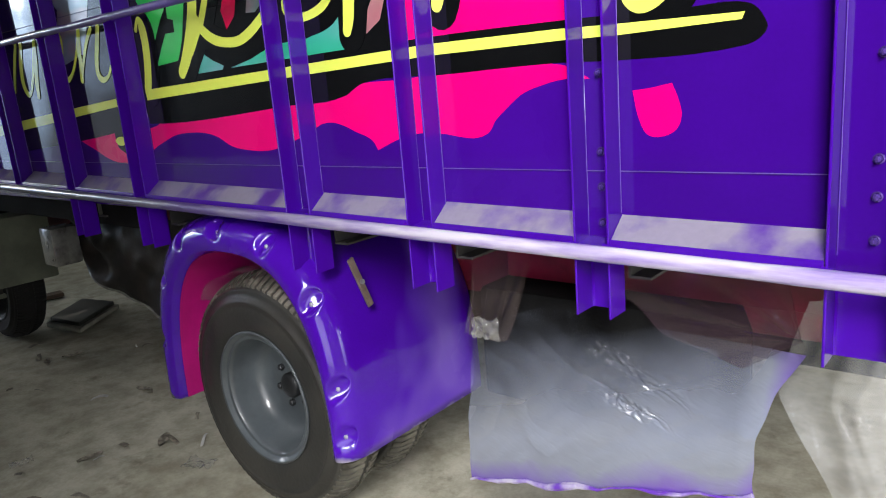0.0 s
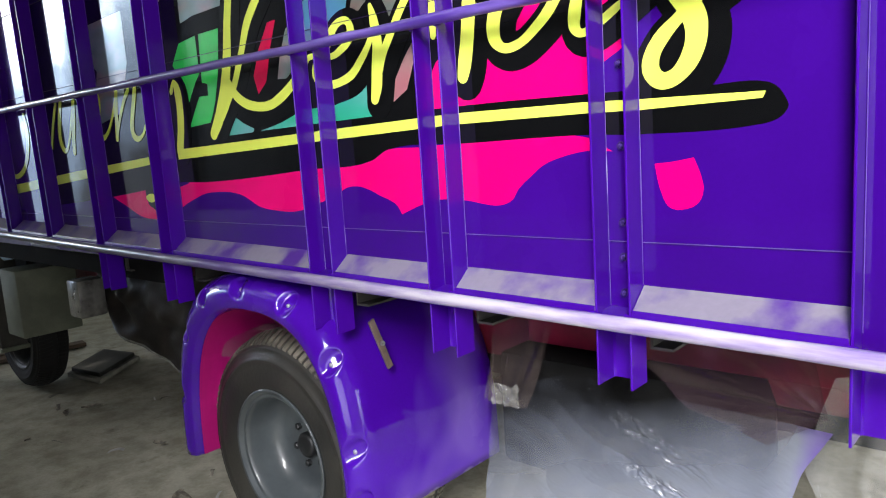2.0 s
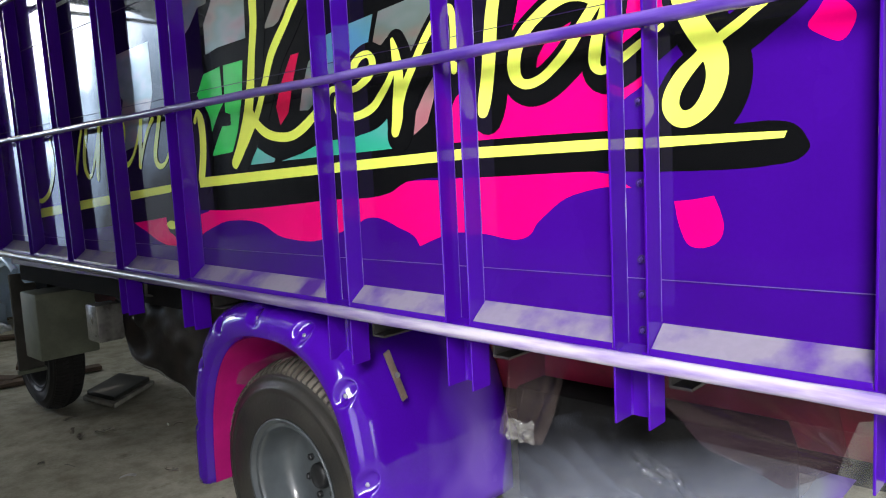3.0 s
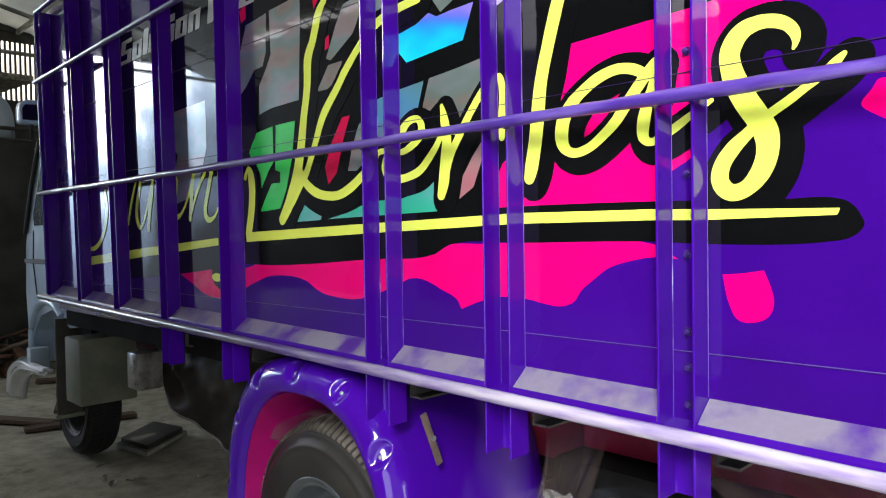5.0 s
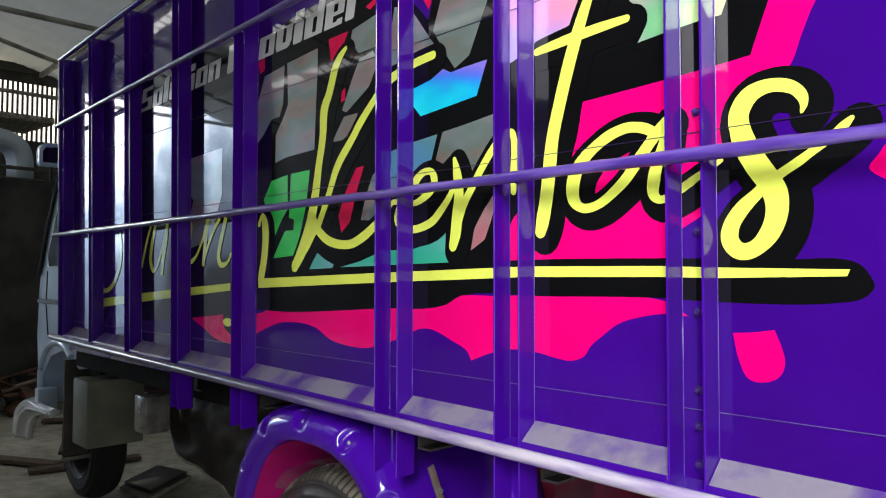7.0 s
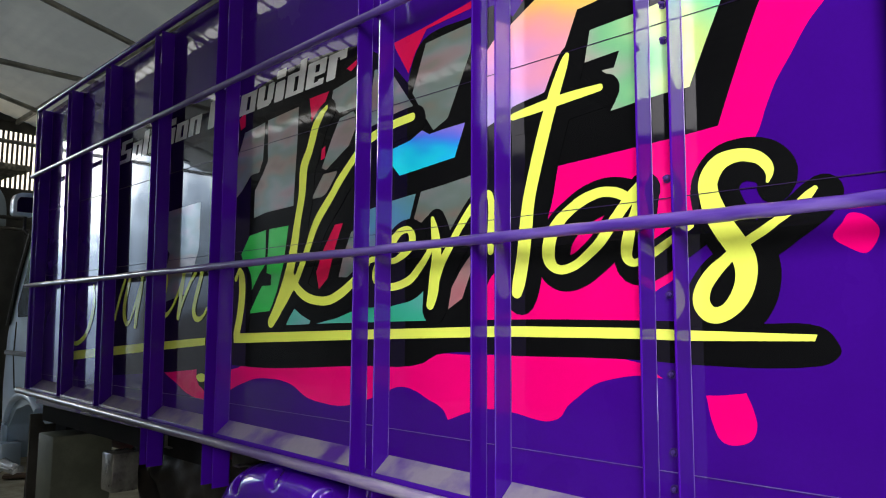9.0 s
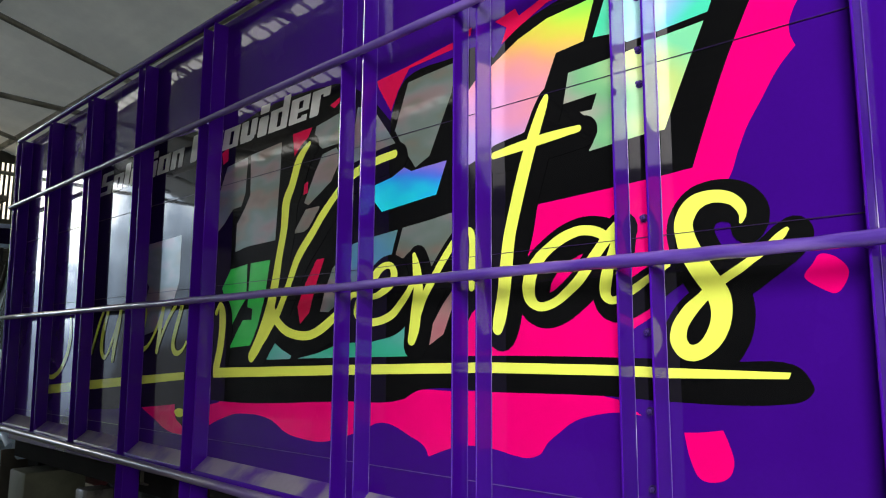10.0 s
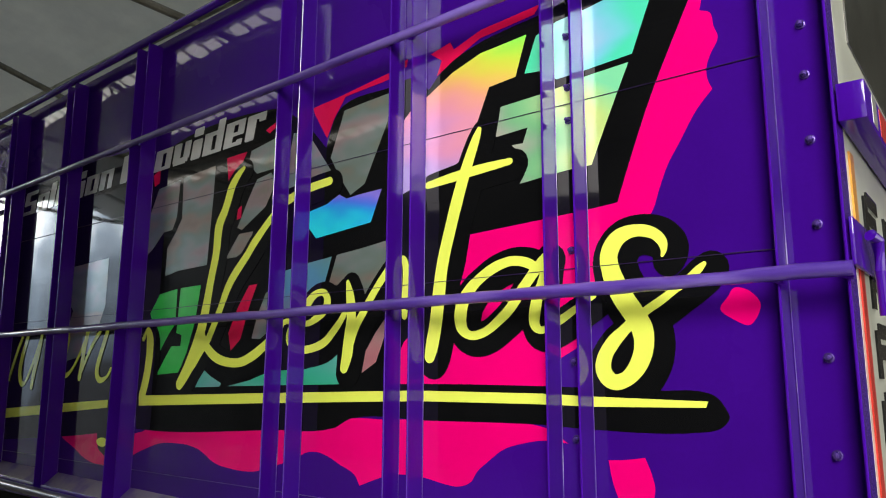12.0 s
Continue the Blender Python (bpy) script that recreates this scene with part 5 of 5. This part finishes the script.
# ---- plastic film wrapped round the tail of the chassis ----
def wrap_point(u, v):
    """A sheet drawn tight from a tie at its front corner to a far one, bunched at the hem."""
    left, right = -0.712 - 0.056 * v, 0.0 + 0.087 * (1 - v) ** 2.5
    x = left + (right - left) * u
    top = 0.800 + 0.075 * min(1.0, u * 4) - 0.03 * u
    foot = 0.322 + 0.20 * u + 0.004 * math.sin(13 * u) + 0.006 * noise.noise((u * 22, 0, 3))
    z = top + (foot - top) * v
    pull = math.exp(-((u - 0.06) * 5) ** 2 - (v * 2.2) ** 2)
    rays = 1 - 2 * abs(math.sin(12 * math.atan2(v + 0.02, u + 0.05) + 3 * noise.noise((u * 3, v * 3, 0)))) ** 0.6
    fold = 0.0030 * rays * math.exp(-2.6 * (u * u + v * v)) + 0.007 * noise.noise((u * 4 + v * 3, v * 2, 1.7)) + 0.0022 * noise.noise((u * 14 + 9 * v, v * 5 - 4 * u, 4.2))
    near = noise.voronoi((u * 5.5 + 1.4 * v, v * 3.6 + 0.5 * u, 0.3))[0]
    crumple = math.exp(-((u - 0.50) / 0.26) ** 2 - ((v - 0.24) / 0.20) ** 2) + 0.05
    fold += 0.014 * crumple * (near[1] - near[0])
    slant = v - 0.77 * u + 0.03 * noise.noise((u * 9, v * 3, 2.2))
    streak = math.exp(-((slant + 0.20) / 0.045) ** 2 - ((u - 0.52) / 0.17) ** 2) + math.exp(-((slant + 0.01) / 0.035) ** 2 - ((u - 0.60) / 0.10) ** 2) + 0.03
    along, across = 0.615 * u + 0.285 * v, 0.41 * v - 0.43 * u
    crease = sum((1 - abs(noise.noise((along * f, across * 5.5 * f + 1.2 * noise.noise((u * 9, v * 9, f)), f)))) ** 7 / f for f in (11.0, 19.0, 31.0))
    fold += 0.170 * streak * crease - 0.004 * math.exp(-((slant + 0.20) / 0.05) ** 2)
    return (x + 0.002 * math.sin(19 * v), 0.10 + 0.03 * (1 - v) ** 2 + fold - 0.02 * math.sin(math.pi * v) - 0.03 * pull, z)


sheet = thing("plastic_dust_sheet", "cloudy plastic sheet with purple overspray tied under the truck bed", "plastic sheet")
part("film", sheet_grid(300, 230, wrap_point), FILM, sheet, "", "all")
part("film_edge", pipe([(x, y - 0.004, z + 0.004 * math.sin(40 * x)) for x, y, z in (wrap_point(k / 40, 1.0) for k in range(41))], 0.0065, 8, wobble=1.3), mat("sprayed_film_hem", (0.16, 0.05, 0.50), 0.35, coat=0.6, other=(0.52, 0.48, 0.60), scale=14), sheet, "bunched purple-sprayed hem")


def fan(knot, rim, depth, seed):
    """Film gathered at a knot and spreading in folds to a rim of points (x, y, z)."""
    line = [Vector(p) for p in rim]

    def f(u, v):
        k = min(int(u * (len(line) - 1)), len(line) - 2)
        goal = line[k].lerp(line[k + 1], u * (len(line) - 1) - k)
        at = Vector(knot).lerp(goal, v)
        ply = depth * (math.sin(23 * u + 2 * noise.noise((u * 6, v * 2, seed))) + 0.7 * noise.noise((u * 15, v * 1.5, seed))) * (0.25 + v) * (1.2 - 0.6 * v)
        return (at.x + 0.3 * ply, at.y + ply, at.z)

    return f


part("upper_fold", sheet_grid(70, 26, fan((0.087, 0.10, 0.884), ((-0.03, 0.115, 0.80), (-0.20, 0.13, 0.84), (-0.31, 0.14, 0.92), (-0.34, 0.15, 1.04), (-0.12, 0.15, 1.045), (0.04, 0.14, 1.05)), 0.006, 8)), VEIL, sheet, "clear gathered upper film", "all")
part("gathered_tail", sheet_grid(36, 24, lambda u, v: (-0.735 + 0.13 * u + v * (0.03 + 0.05 * u) + 0.006 * math.sin(20 * u + 3 * v), 0.075 + 0.03 * v + 0.010 * noise.noise((u * 7, v * 1.5, 3)) + 0.006 * math.sin(26 * u), 0.775 + 0.25 * v - 0.03 * u * v)), TAIL, sheet, "thin brownish film gathered at the tie", "all")
part("tied_knot", sheet_grid(20, 14, lambda u, v: (-0.70 + 0.085 * u + 0.009 * noise.noise((u * 4, v * 5, 1)), 0.068 + 0.013 * noise.noise((u * 5, v * 4, 2)), 0.775 + 0.055 * v + 0.012 * noise.noise((u * 6, v * 3, 7)))), FILM_SCRAP, sheet, "crumpled clear film at the tie", "all")
# near-black block added so the film's clear top looks into underbody shade
dark_backing = thing("underbody_backing", "dark block added behind the plastic sheet as underbody shade", "toolbox")
part("box_body", prism([(-0.77, 0.19), (-0.77, 0.46), (-0.15, 0.46), (-0.03, 0.19)], "z", 0.55, 0.872, 0.02), DARKSTEEL, dark_backing)

sheet_two = thing("plastic_dust_sheet", "thin white plastic sheet hanging to the floor behind the truck", "plastic sheet")


def hanging_point(u, v):
    """A loose sheet pinched under the corner, its near edge swinging away from the truck lower down."""
    z = 0.93 - 0.92 * v
    edge = 0.01 + (0.06 * (max(0.0, z - 0.70) / 0.23) ** 1.5 if z > 0.70 else (0.70 - z) * 0.52)
    x = edge + (0.66 - edge) * u
    ply = 0.055 * abs(noise.noise((u * 7 + v * 1.5, v * 1.6, 5))) + 0.018 * math.sin(15 * u + 4 * v) * (0.35 + v) + 0.008 * noise.noise((u * 26, v * 5, 1))
    return (x, 0.22 + 0.10 * u + ply, z)


part("film", sheet_grid(90, 60, hanging_point), FILM_CLEAR, sheet_two, "", "all")


# ---- the workshop ----
X0, X1, Y0, Y1, EAVES = -18.0, 5.6, -9.5, 6.5, 5.43


def ground_height(x, y):
    return 0.018 * noise.noise((x * 0.7, y * 0.7, 0)) + 0.006 * noise.noise((x * 4, y * 4, 3))


ground = link("ground", sheet_grid(180, 110, lambda u, v: (-19 + 28 * u, -10 + 17.5 * v, ground_height(-19 + 28 * u, -10 + 17.5 * v) - 0.012)), CONCRETE, smooth="all")
tagged(ground, "dusty worn concrete workshop floor with litter", "floor", kind="structure")
apron = link("apron", sheet_grid(4, 4, lambda u, v: (-400 + 800 * u, -400 + 800 * v, -0.05)), APRON)
tagged(apron, "pale ground outside the workshop", "ground", kind="structure")


def wall(name, bm, material, label):
    return tagged(link(name, bm, material), label, "wall", kind="structure")


wall("wall_back", box(X0, X1, Y1, Y1 + 0.15, -0.04, EAVES), WALL, "sooty dark block wall")
wall("wall_behind_camera", box(X0, 0.08, Y0 - 0.15, Y0, -0.04, EAVES), WALL, "sooty dark block wall")
# unseen stepped partition, added to block window light from the bed's front bays
bm = box(0.08, 0.24, Y0 - 0.15, -4.60, -0.04, EAVES + 1.2)
box(0.08, 0.24, -4.60, -2.18, 2.34, 3.15, bm=bm)
box(0.08, 0.24, -4.60, -2.70, -0.04, 2.34, bm=bm)
box(0.08, 0.24, -4.60, -1.88, 3.15, EAVES + 1.2, bm=bm)
wall("shade_partition", bm, WALL, "unseen dark wall added to keep window light off the bed's front")
bm = box(0.24, 0.93, -4.80, -4.65, -0.04, EAVES + 1.2)
box(4.97, X1, -4.80, -4.65, -0.04, EAVES + 1.2, bm=bm)
box(0.93, 4.97, -4.80, -4.65, 3.05, 3.25, bm=bm)
box(0.93, 1.33, -4.80, -4.65, 3.25, 5.75, bm=bm)
box(0.93, 4.97, -4.80, -4.65, 5.75, EAVES + 1.2, bm=bm)
box(3.27, 4.97, -4.80, -4.65, 3.25, 5.75, bm=bm)
wall("wall_beside_camera", bm, WALL, "block wall with a high window and an added low opening for the fill lamp")
bm = box(X0 - 0.15, X0, Y0, -8.5, -0.04, EAVES)
box(X0 - 0.15, X0, -4.2, Y1, -0.04, 4.55, bm=bm)
box(X0 - 0.15, X0, -8.5, -4.2, 5.86, EAVES + 1.4, bm=bm)
box(X0 - 0.15, X0, -4.2, Y1, 6.08, 6.28, bm=bm)
wall("wall_front", bm, WALL, "dark wall with a tall open doorway")
bm = box(X1, X1 + 0.15, -4.65, 0.35, -0.04, EAVES + 1.2)
box(X1, X1 + 0.15, 4.05, Y1, -0.04, EAVES + 1.2, bm=bm)
box(X1, X1 + 0.15, 0.35, 4.05, 3.15, EAVES + 1.2, bm=bm)
wall("wall_rear", bm, PALEWALL, "pale plaster wall with an open doorway")

# slatted cladding high in the front wall, with bright haze behind it
slats = tagged(new("slatted_cladding"), "upright dark slats with cream daylight between them", "cladding", kind="structure")
first_slat = None
for k in range(104):
    y = -4.1 + 0.101 * k
    if first_slat is None:
        first_slat = part("slat", box(-0.02, 0.02, 0, 0.042, 4.55, 6.08), WALL, slats, "", False)
        first_slat.location = (X0 - 0.08, y, 0)
    else:
        s_ = first_slat.copy()
        scene.collection.objects.link(s_)
        s_.location.y = y
part("slat_batten", box(X0 - 0.06, X0 - 0.03, -4.2, Y1, 5.86, 6.08), WALL, slats, "", False)
haze = bpy.data.materials.new("daylight_haze")
haze.use_nodes = True
haze.node_tree.nodes["Principled BSDF"].inputs["Emission Color"].default_value = (1.0, 0.93, 0.76, 1)
haze.node_tree.nodes["Principled BSDF"].inputs["Emission Strength"].default_value = 1.5
haze.node_tree.nodes["Principled BSDF"].inputs["Base Color"].default_value = (0.1, 0.1, 0.1, 1)
tagged(link("backdrop", box(X0 - 0.85, X0 - 0.80, -4.15, Y1 + 0.4, 4.4, 7.6), haze), "pale daylight haze outside the cladding", "backdrop", kind="structure")


def open_sky(name):
    """Bright cloud over bluish distance, as the front doorway shows it."""
    m = bpy.data.materials.new(name)
    m.use_nodes = True
    n, l = m.node_tree.nodes, m.node_tree.links
    b = n["Principled BSDF"]
    tc = n.new("ShaderNodeTexCoord")
    no = n.new("ShaderNodeTexNoise")
    no.inputs["Scale"].default_value, no.inputs["Detail"].default_value = 1.1, 5
    l.new(tc.outputs["Object"], no.inputs[0])
    sep = n.new("ShaderNodeSeparateXYZ")
    l.new(tc.outputs["Object"], sep.inputs[0])
    side = n.new("ShaderNodeMapRange")
    side.inputs[1].default_value, side.inputs[2].default_value, side.inputs[3].default_value, side.inputs[4].default_value = -7.1, -6.1, -2.6, 0.0
    l.new(sep.outputs[1], side.inputs[0])
    sum_ = n.new("ShaderNodeMath")
    sum_.operation = "MULTIPLY_ADD"
    sum_.inputs[1].default_value = 4.0
    l.new(no.outputs[0], sum_.inputs[0])
    l.new(sep.outputs[2], sum_.inputs[2])
    low = n.new("ShaderNodeMath")
    l.new(sum_.outputs[0], low.inputs[0])
    l.new(side.outputs[0], low.inputs[1])
    rg = n.new("ShaderNodeMapRange")
    rg.inputs[1].default_value, rg.inputs[2].default_value = 0.6, 8.0
    l.new(low.outputs[0], rg.inputs[0])
    ramp = n.new("ShaderNodeValToRGB")
    els = ramp.color_ramp.elements
    els[0].position, els[0].color = 0.08, (0.02, 0.022, 0.025, 1)
    els[1].position, els[1].color = 0.96, (1.0, 1.0, 0.98, 1)
    for at, tone in ((0.20, (0.05, 0.065, 0.085)), (0.42, (0.11, 0.15, 0.20)), (0.58, (0.25, 0.33, 0.42)), (0.70, (0.70, 0.80, 0.90))):
        els.new(at).color = (*tone, 1)
    l.new(rg.outputs[0], ramp.inputs[0])
    l.new(ramp.outputs[0], b.inputs["Emission Color"])
    b.inputs["Emission Strength"].default_value = 10.5
    b.inputs["Base Color"].default_value = (0.1, 0.1, 0.1, 1)
    return m


tagged(link("backdrop", box(X0 - 0.95, X0 - 0.90, -9.3, -3.3, -0.04, 6.6), open_sky("cloudy_sky_glow")), "bright cloudy sky outside the front doorway", "backdrop", kind="structure")


def roof_z(y):
    return EAVES + 1.9 * (1 - abs(y + 1.5) / 8.0)


def roof_slope(y0, y1):
    return sheet_grid(4, 160, lambda u, v: (X0 - 0.3 + (X1 - X0 + 0.6) * u, y0 + (y1 - y0) * v, roof_z(y0 + (y1 - y0) * v) + 0.007 * math.sin(160 * v * math.pi / 2)))


# one roof in two tones: lit north slope pale and translucent, shaded south dark
LIT_SHEET = mat("lit_roof_sheet", (0.76, 0.76, 0.68), 0.7, vary=0.14, scale=0.9, fine=14, bump=0.0)
tree = LIT_SHEET.node_tree
shine = tree.nodes.new("ShaderNodeBsdfTranslucent")
shine.inputs[0].default_value = (0.92, 0.84, 0.60, 1)
blend = tree.nodes.new("ShaderNodeMixShader")
blend.inputs[0].default_value = 0.40
tree.links.new(tree.nodes["Principled BSDF"].outputs[0], blend.inputs[1])
tree.links.new(shine.outputs[0], blend.inputs[2])
tree.links.new(blend.outputs[0], tree.nodes["Material Output"].inputs[0])
tagged(link("ceiling", roof_slope(-1.5, Y1 + 0.2), LIT_SHEET, smooth="all"), "corrugated roof sheets, north slope made pale and translucent as the lit side", "ceiling", kind="structure")
tagged(link("ceiling_south", roof_slope(Y0 - 0.2, -1.5), SHADED_SHEET, smooth="all"), "corrugated roof sheets, south slope coloured darker as the shaded side", "ceiling", kind="structure")
# unseen panel added over the roof fill lamp
skylight = tagged(link("skylight", box(-8.3, -4.9, -4.55, -2.25, 6.74, 6.76), PALEWALL), "unseen roof panel added above the roof fill lamp", "skylight", kind="structure")
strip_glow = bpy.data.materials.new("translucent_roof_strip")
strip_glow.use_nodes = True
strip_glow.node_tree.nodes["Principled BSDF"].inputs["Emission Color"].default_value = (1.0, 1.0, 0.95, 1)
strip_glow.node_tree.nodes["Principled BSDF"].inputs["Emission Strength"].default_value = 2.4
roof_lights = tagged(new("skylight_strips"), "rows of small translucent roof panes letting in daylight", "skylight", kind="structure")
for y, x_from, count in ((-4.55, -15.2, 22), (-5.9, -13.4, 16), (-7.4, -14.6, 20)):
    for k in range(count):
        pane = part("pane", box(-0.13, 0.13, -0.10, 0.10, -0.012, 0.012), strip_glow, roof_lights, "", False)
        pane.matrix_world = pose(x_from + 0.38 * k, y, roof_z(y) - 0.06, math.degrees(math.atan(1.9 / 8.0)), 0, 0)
roof_frame = tagged(new("roof_frame"), "grey steel roof trusses and purlins", "roof frame", kind="structure")
for k in range(5):
    x = X0 + 1.5 + 5.2 * k
    bm = pipe([(x, Y0, EAVES - 0.1), (x, -1.5, EAVES + 1.75)], 0.05, 8)
    pipe([(x, -1.5, EAVES + 1.75), (x, Y1, EAVES - 0.1)], 0.05, 8, bm)
    pipe([(x, Y0, EAVES - 0.15), (x, Y1, EAVES - 0.15)], 0.045, 8, bm)
    for y in (-5, 0.5, 3.5):
        pipe([(x, y, EAVES - 0.15), (x, y + 0.7, roof_z(y + 0.7) - 0.1)], 0.02, 6, bm)
    part("truss", bm, BEAM, roof_frame)
for y in (-7, -4.8, -2.6, -0.6, 1.4, 3.4, 5.4):
    part("purlin", box(X0, X1, y, y + 0.06, roof_z(y) - 0.14, roof_z(y) - 0.03), BEAM, roof_frame, "", False)

# ---- things far off, ahead of the truck ----
old_cab = thing("old_truck_cab", "pale blue stripped truck cab with a rounded shell on dark bodywork", "truck cab")


def shell_point(u, v):
    a = math.pi * u
    c = math.cos(a)
    return (-9.0 - 0.5 * v, 0.33 - 0.70 * (abs(c) ** 0.6) * (1 if c > 0 else -1), 2.62 + 0.56 * math.sin(a) ** 0.55 + 0.02 * v)


part("roof_shell", sheet_grid(40, 6, shell_point), mat("chalky_blue_paint", (0.52, 0.62, 0.70), 0.5, coat=0.3, vary=0.12, scale=3), old_cab, "rounded pale blue roof shell", "all").modifiers.new("thick", "SOLIDIFY").thickness = 0.17
for k in range(3):
    part("roof_board", box(-9.9 + 0.31 * k, -9.61 + 0.31 * k, -0.6 + 0.05 * k, 1.16 + 0.04 * k, 3.285, 3.335 + 0.012 * k, 0.01), LITTER, old_cab, "pale board on the roof")
part("rack_bar", pipe([(-8.85, -0.6, 2.72), (-8.85, 1.5, 2.70)], 0.022), UNDER, old_cab)
part("rack_bar", pipe([(-8.85, -0.6, 2.60), (-8.85, 1.5, 2.57)], 0.018), UNDER, old_cab)
part("body", box(-10.2, -8.95, -0.55, 1.25, 0.02, 2.62, 0.10), mat("sooty_cab_paint", (0.055, 0.056, 0.05), 0.6, vary=0.4, scale=2.5), old_cab, "dark bodywork with open window")
part("window_edge", pipe([(-8.93, -0.35, 1.75), (-8.93, 0.35, 1.75), (-8.93, 0.42, 1.85), (-8.93, 0.40, 2.2), (-8.93, 0.25, 2.32)], 0.02), CAB, old_cab, "pale window edge")

for i, (x, y, rz, ln) in enumerate(((-6.1, 0.25, 30, 0.7), (-6.6, 0.75, -20, 0.9), (-7.6, 1.1, 65, 0.6), (-8.8, 1.4, 10, 1.1), (-5.7, 0.6, 80, 0.8))):
    plank = tagged(link("scrap_plank", box(-ln / 2, ln / 2, -0.06, 0.06, 0, 0.03, 0.004), WOODSCRAP), "old brown plank lying on the floor", "plank", "scrap planks")
    plank.matrix_world = pose(x, y, ground_height(x, y) + 0.004, 0, 0, rz)

heap = thing("scrap_heap", "heap of broken brown boards and rubble against the old cab", "scrap heap")
RUST = mat("rusty_scrap", (0.15, 0.07, 0.045), 0.85, vary=0.4, scale=9, bump=0.15)
BOARD = mat("weathered_board", (0.24, 0.17, 0.12), 0.8, vary=0.35, scale=7, stretch=(1, 8, 8))
pick = random.Random(11)


def lump(size, seed):
    """An angular broken piece."""
    bm = bmesh.new()
    bmesh.ops.create_icosphere(bm, subdivisions=1, radius=size)
    for v in bm.verts:
        v.co *= 0.8 + 0.5 * noise.noise(v.co * (0.9 / size) + Vector((seed, 0, 0)))
        v.co.z *= 0.7
    return bm


for k in range(26):
    x, y = pick.uniform(-8.88, -8.15), pick.uniform(0.35, 1.5)
    rise = max(0.0, 0.52 * (1 - abs(y - 0.95) / 0.75)) * (1 if x < -8.5 else 0.5)
    size = pick.uniform(0.07, 0.15)
    piece = part("rubble", lump(size, k * 1.7), RUST if k % 3 else UNDER, heap, "", False)
    piece.matrix_world = pose(x, y, 0.04 + rise * pick.random(), pick.uniform(0, 90), pick.uniform(0, 90), pick.uniform(0, 360))
for k in range(9):
    ln = pick.uniform(0.45, 1.0)
    board = part("board", box(-ln / 2, ln / 2, -0.05, 0.05, -0.011, 0.011, 0.003), BOARD if k % 2 else RUST, heap, "", False)
    board.matrix_world = pose(pick.uniform(-8.7, -8.3), pick.uniform(0.55, 1.4), 0.16 + 0.034 * k, pick.uniform(-20, 20), pick.uniform(-28, 28), pick.uniform(0, 180))

crate = thing("wrapped_crate", "low crate wrapped in dark plastic on a pale lath frame", "crate")
BASE = [(-4.414, 0.585), (-4.80, 0.530), (-5.12, 0.93), (-4.743, 1.02)]
part("lath_frame", prism(BASE, "z", 0.0, 0.032, 0.004), mat("pale_lath_wood", (0.24, 0.235, 0.20), 0.7, vary=0.2, scale=9), crate, "pale wooden lath frame")
part("wrapped_body", prism([(x * 0.88 - 4.77 * 0.12, y * 0.88 + 0.77 * 0.12) for x, y in BASE], "z", 0.033, 0.066, 0.01), mat("smoky_film", (0.022, 0.024, 0.022), 0.5, coat=0.2, vary=0.35, scale=7, bump=0.3), crate, "body under smoky film")

rng = random.Random(4)
for i in range(46):
    x, y = rng.uniform(-4.6, -1.2), rng.uniform(-1.0, 0.9)
    if abs(x - AXLE[0]) < 0.55 and y > -0.05:
        continue
    w, ln = rng.uniform(0.006, 0.03), rng.uniform(0.02, 0.11)
    c = rng.uniform(0.2, 1.4)
    scrap = link("paper_scrap", sheet_grid(4, 1, lambda u, v: (ln * (u - 0.5), w * (v - 0.5), 0.012 * math.sin(c + 3 * u))), LITTER if i % 3 else NEWSPRINT)
    tagged(scrap, "small dry scrap lying on the dusty floor", "litter", "floor litter")
    scrap.matrix_world = pose(x, y, ground_height(x, y) - 0.002, rng.uniform(-8, 8), rng.uniform(-8, 8), rng.uniform(0, 360))

for x, y, size, turn in ((-2.12, 0.02, 0.13, 20), (-2.82, -0.39, 0.09, 75)):
    wad = link("film_scrap", sheet_grid(12, 8, lambda u, v: (size * (u - 0.5), 0.6 * size * (v - 0.5), 0.012 + 0.28 * size * abs(noise.noise((u * 4 + x, v * 3, y))) + 0.02 * size * math.sin(9 * u))), FILM_SCRAP, smooth="all")
    tagged(wad, "crumpled scrap of clear plastic on the floor", "litter", "floor litter")
    wad.matrix_world = pose(x, y, ground_height(x, y) - 0.012, 0, 0, turn)
for x, y, turn in ((-3.09, 0.31, 10), (-2.46, 0.06, 130), (-4.03, 0.36, 60), (-4.05, 0.23, 150), (-2.6, -0.2, 90)):
    leaf = link("dry_leaf", sheet_grid(8, 4, lambda u, v: (0.11 * (u - 0.5), 0.045 * (v - 0.5) * math.sin(math.pi * (0.06 + 0.88 * u)), 0.004 + 0.008 * (v - 0.5) ** 2 * 4 + 0.004 * math.sin(4 * u + turn))), LITTER, smooth="all")
    tagged(leaf, "curled dry brown leaf on the floor", "leaf", "fallen leaves")
    leaf.matrix_world = pose(x, y, ground_height(x, y) - 0.004, 0, 0, turn)
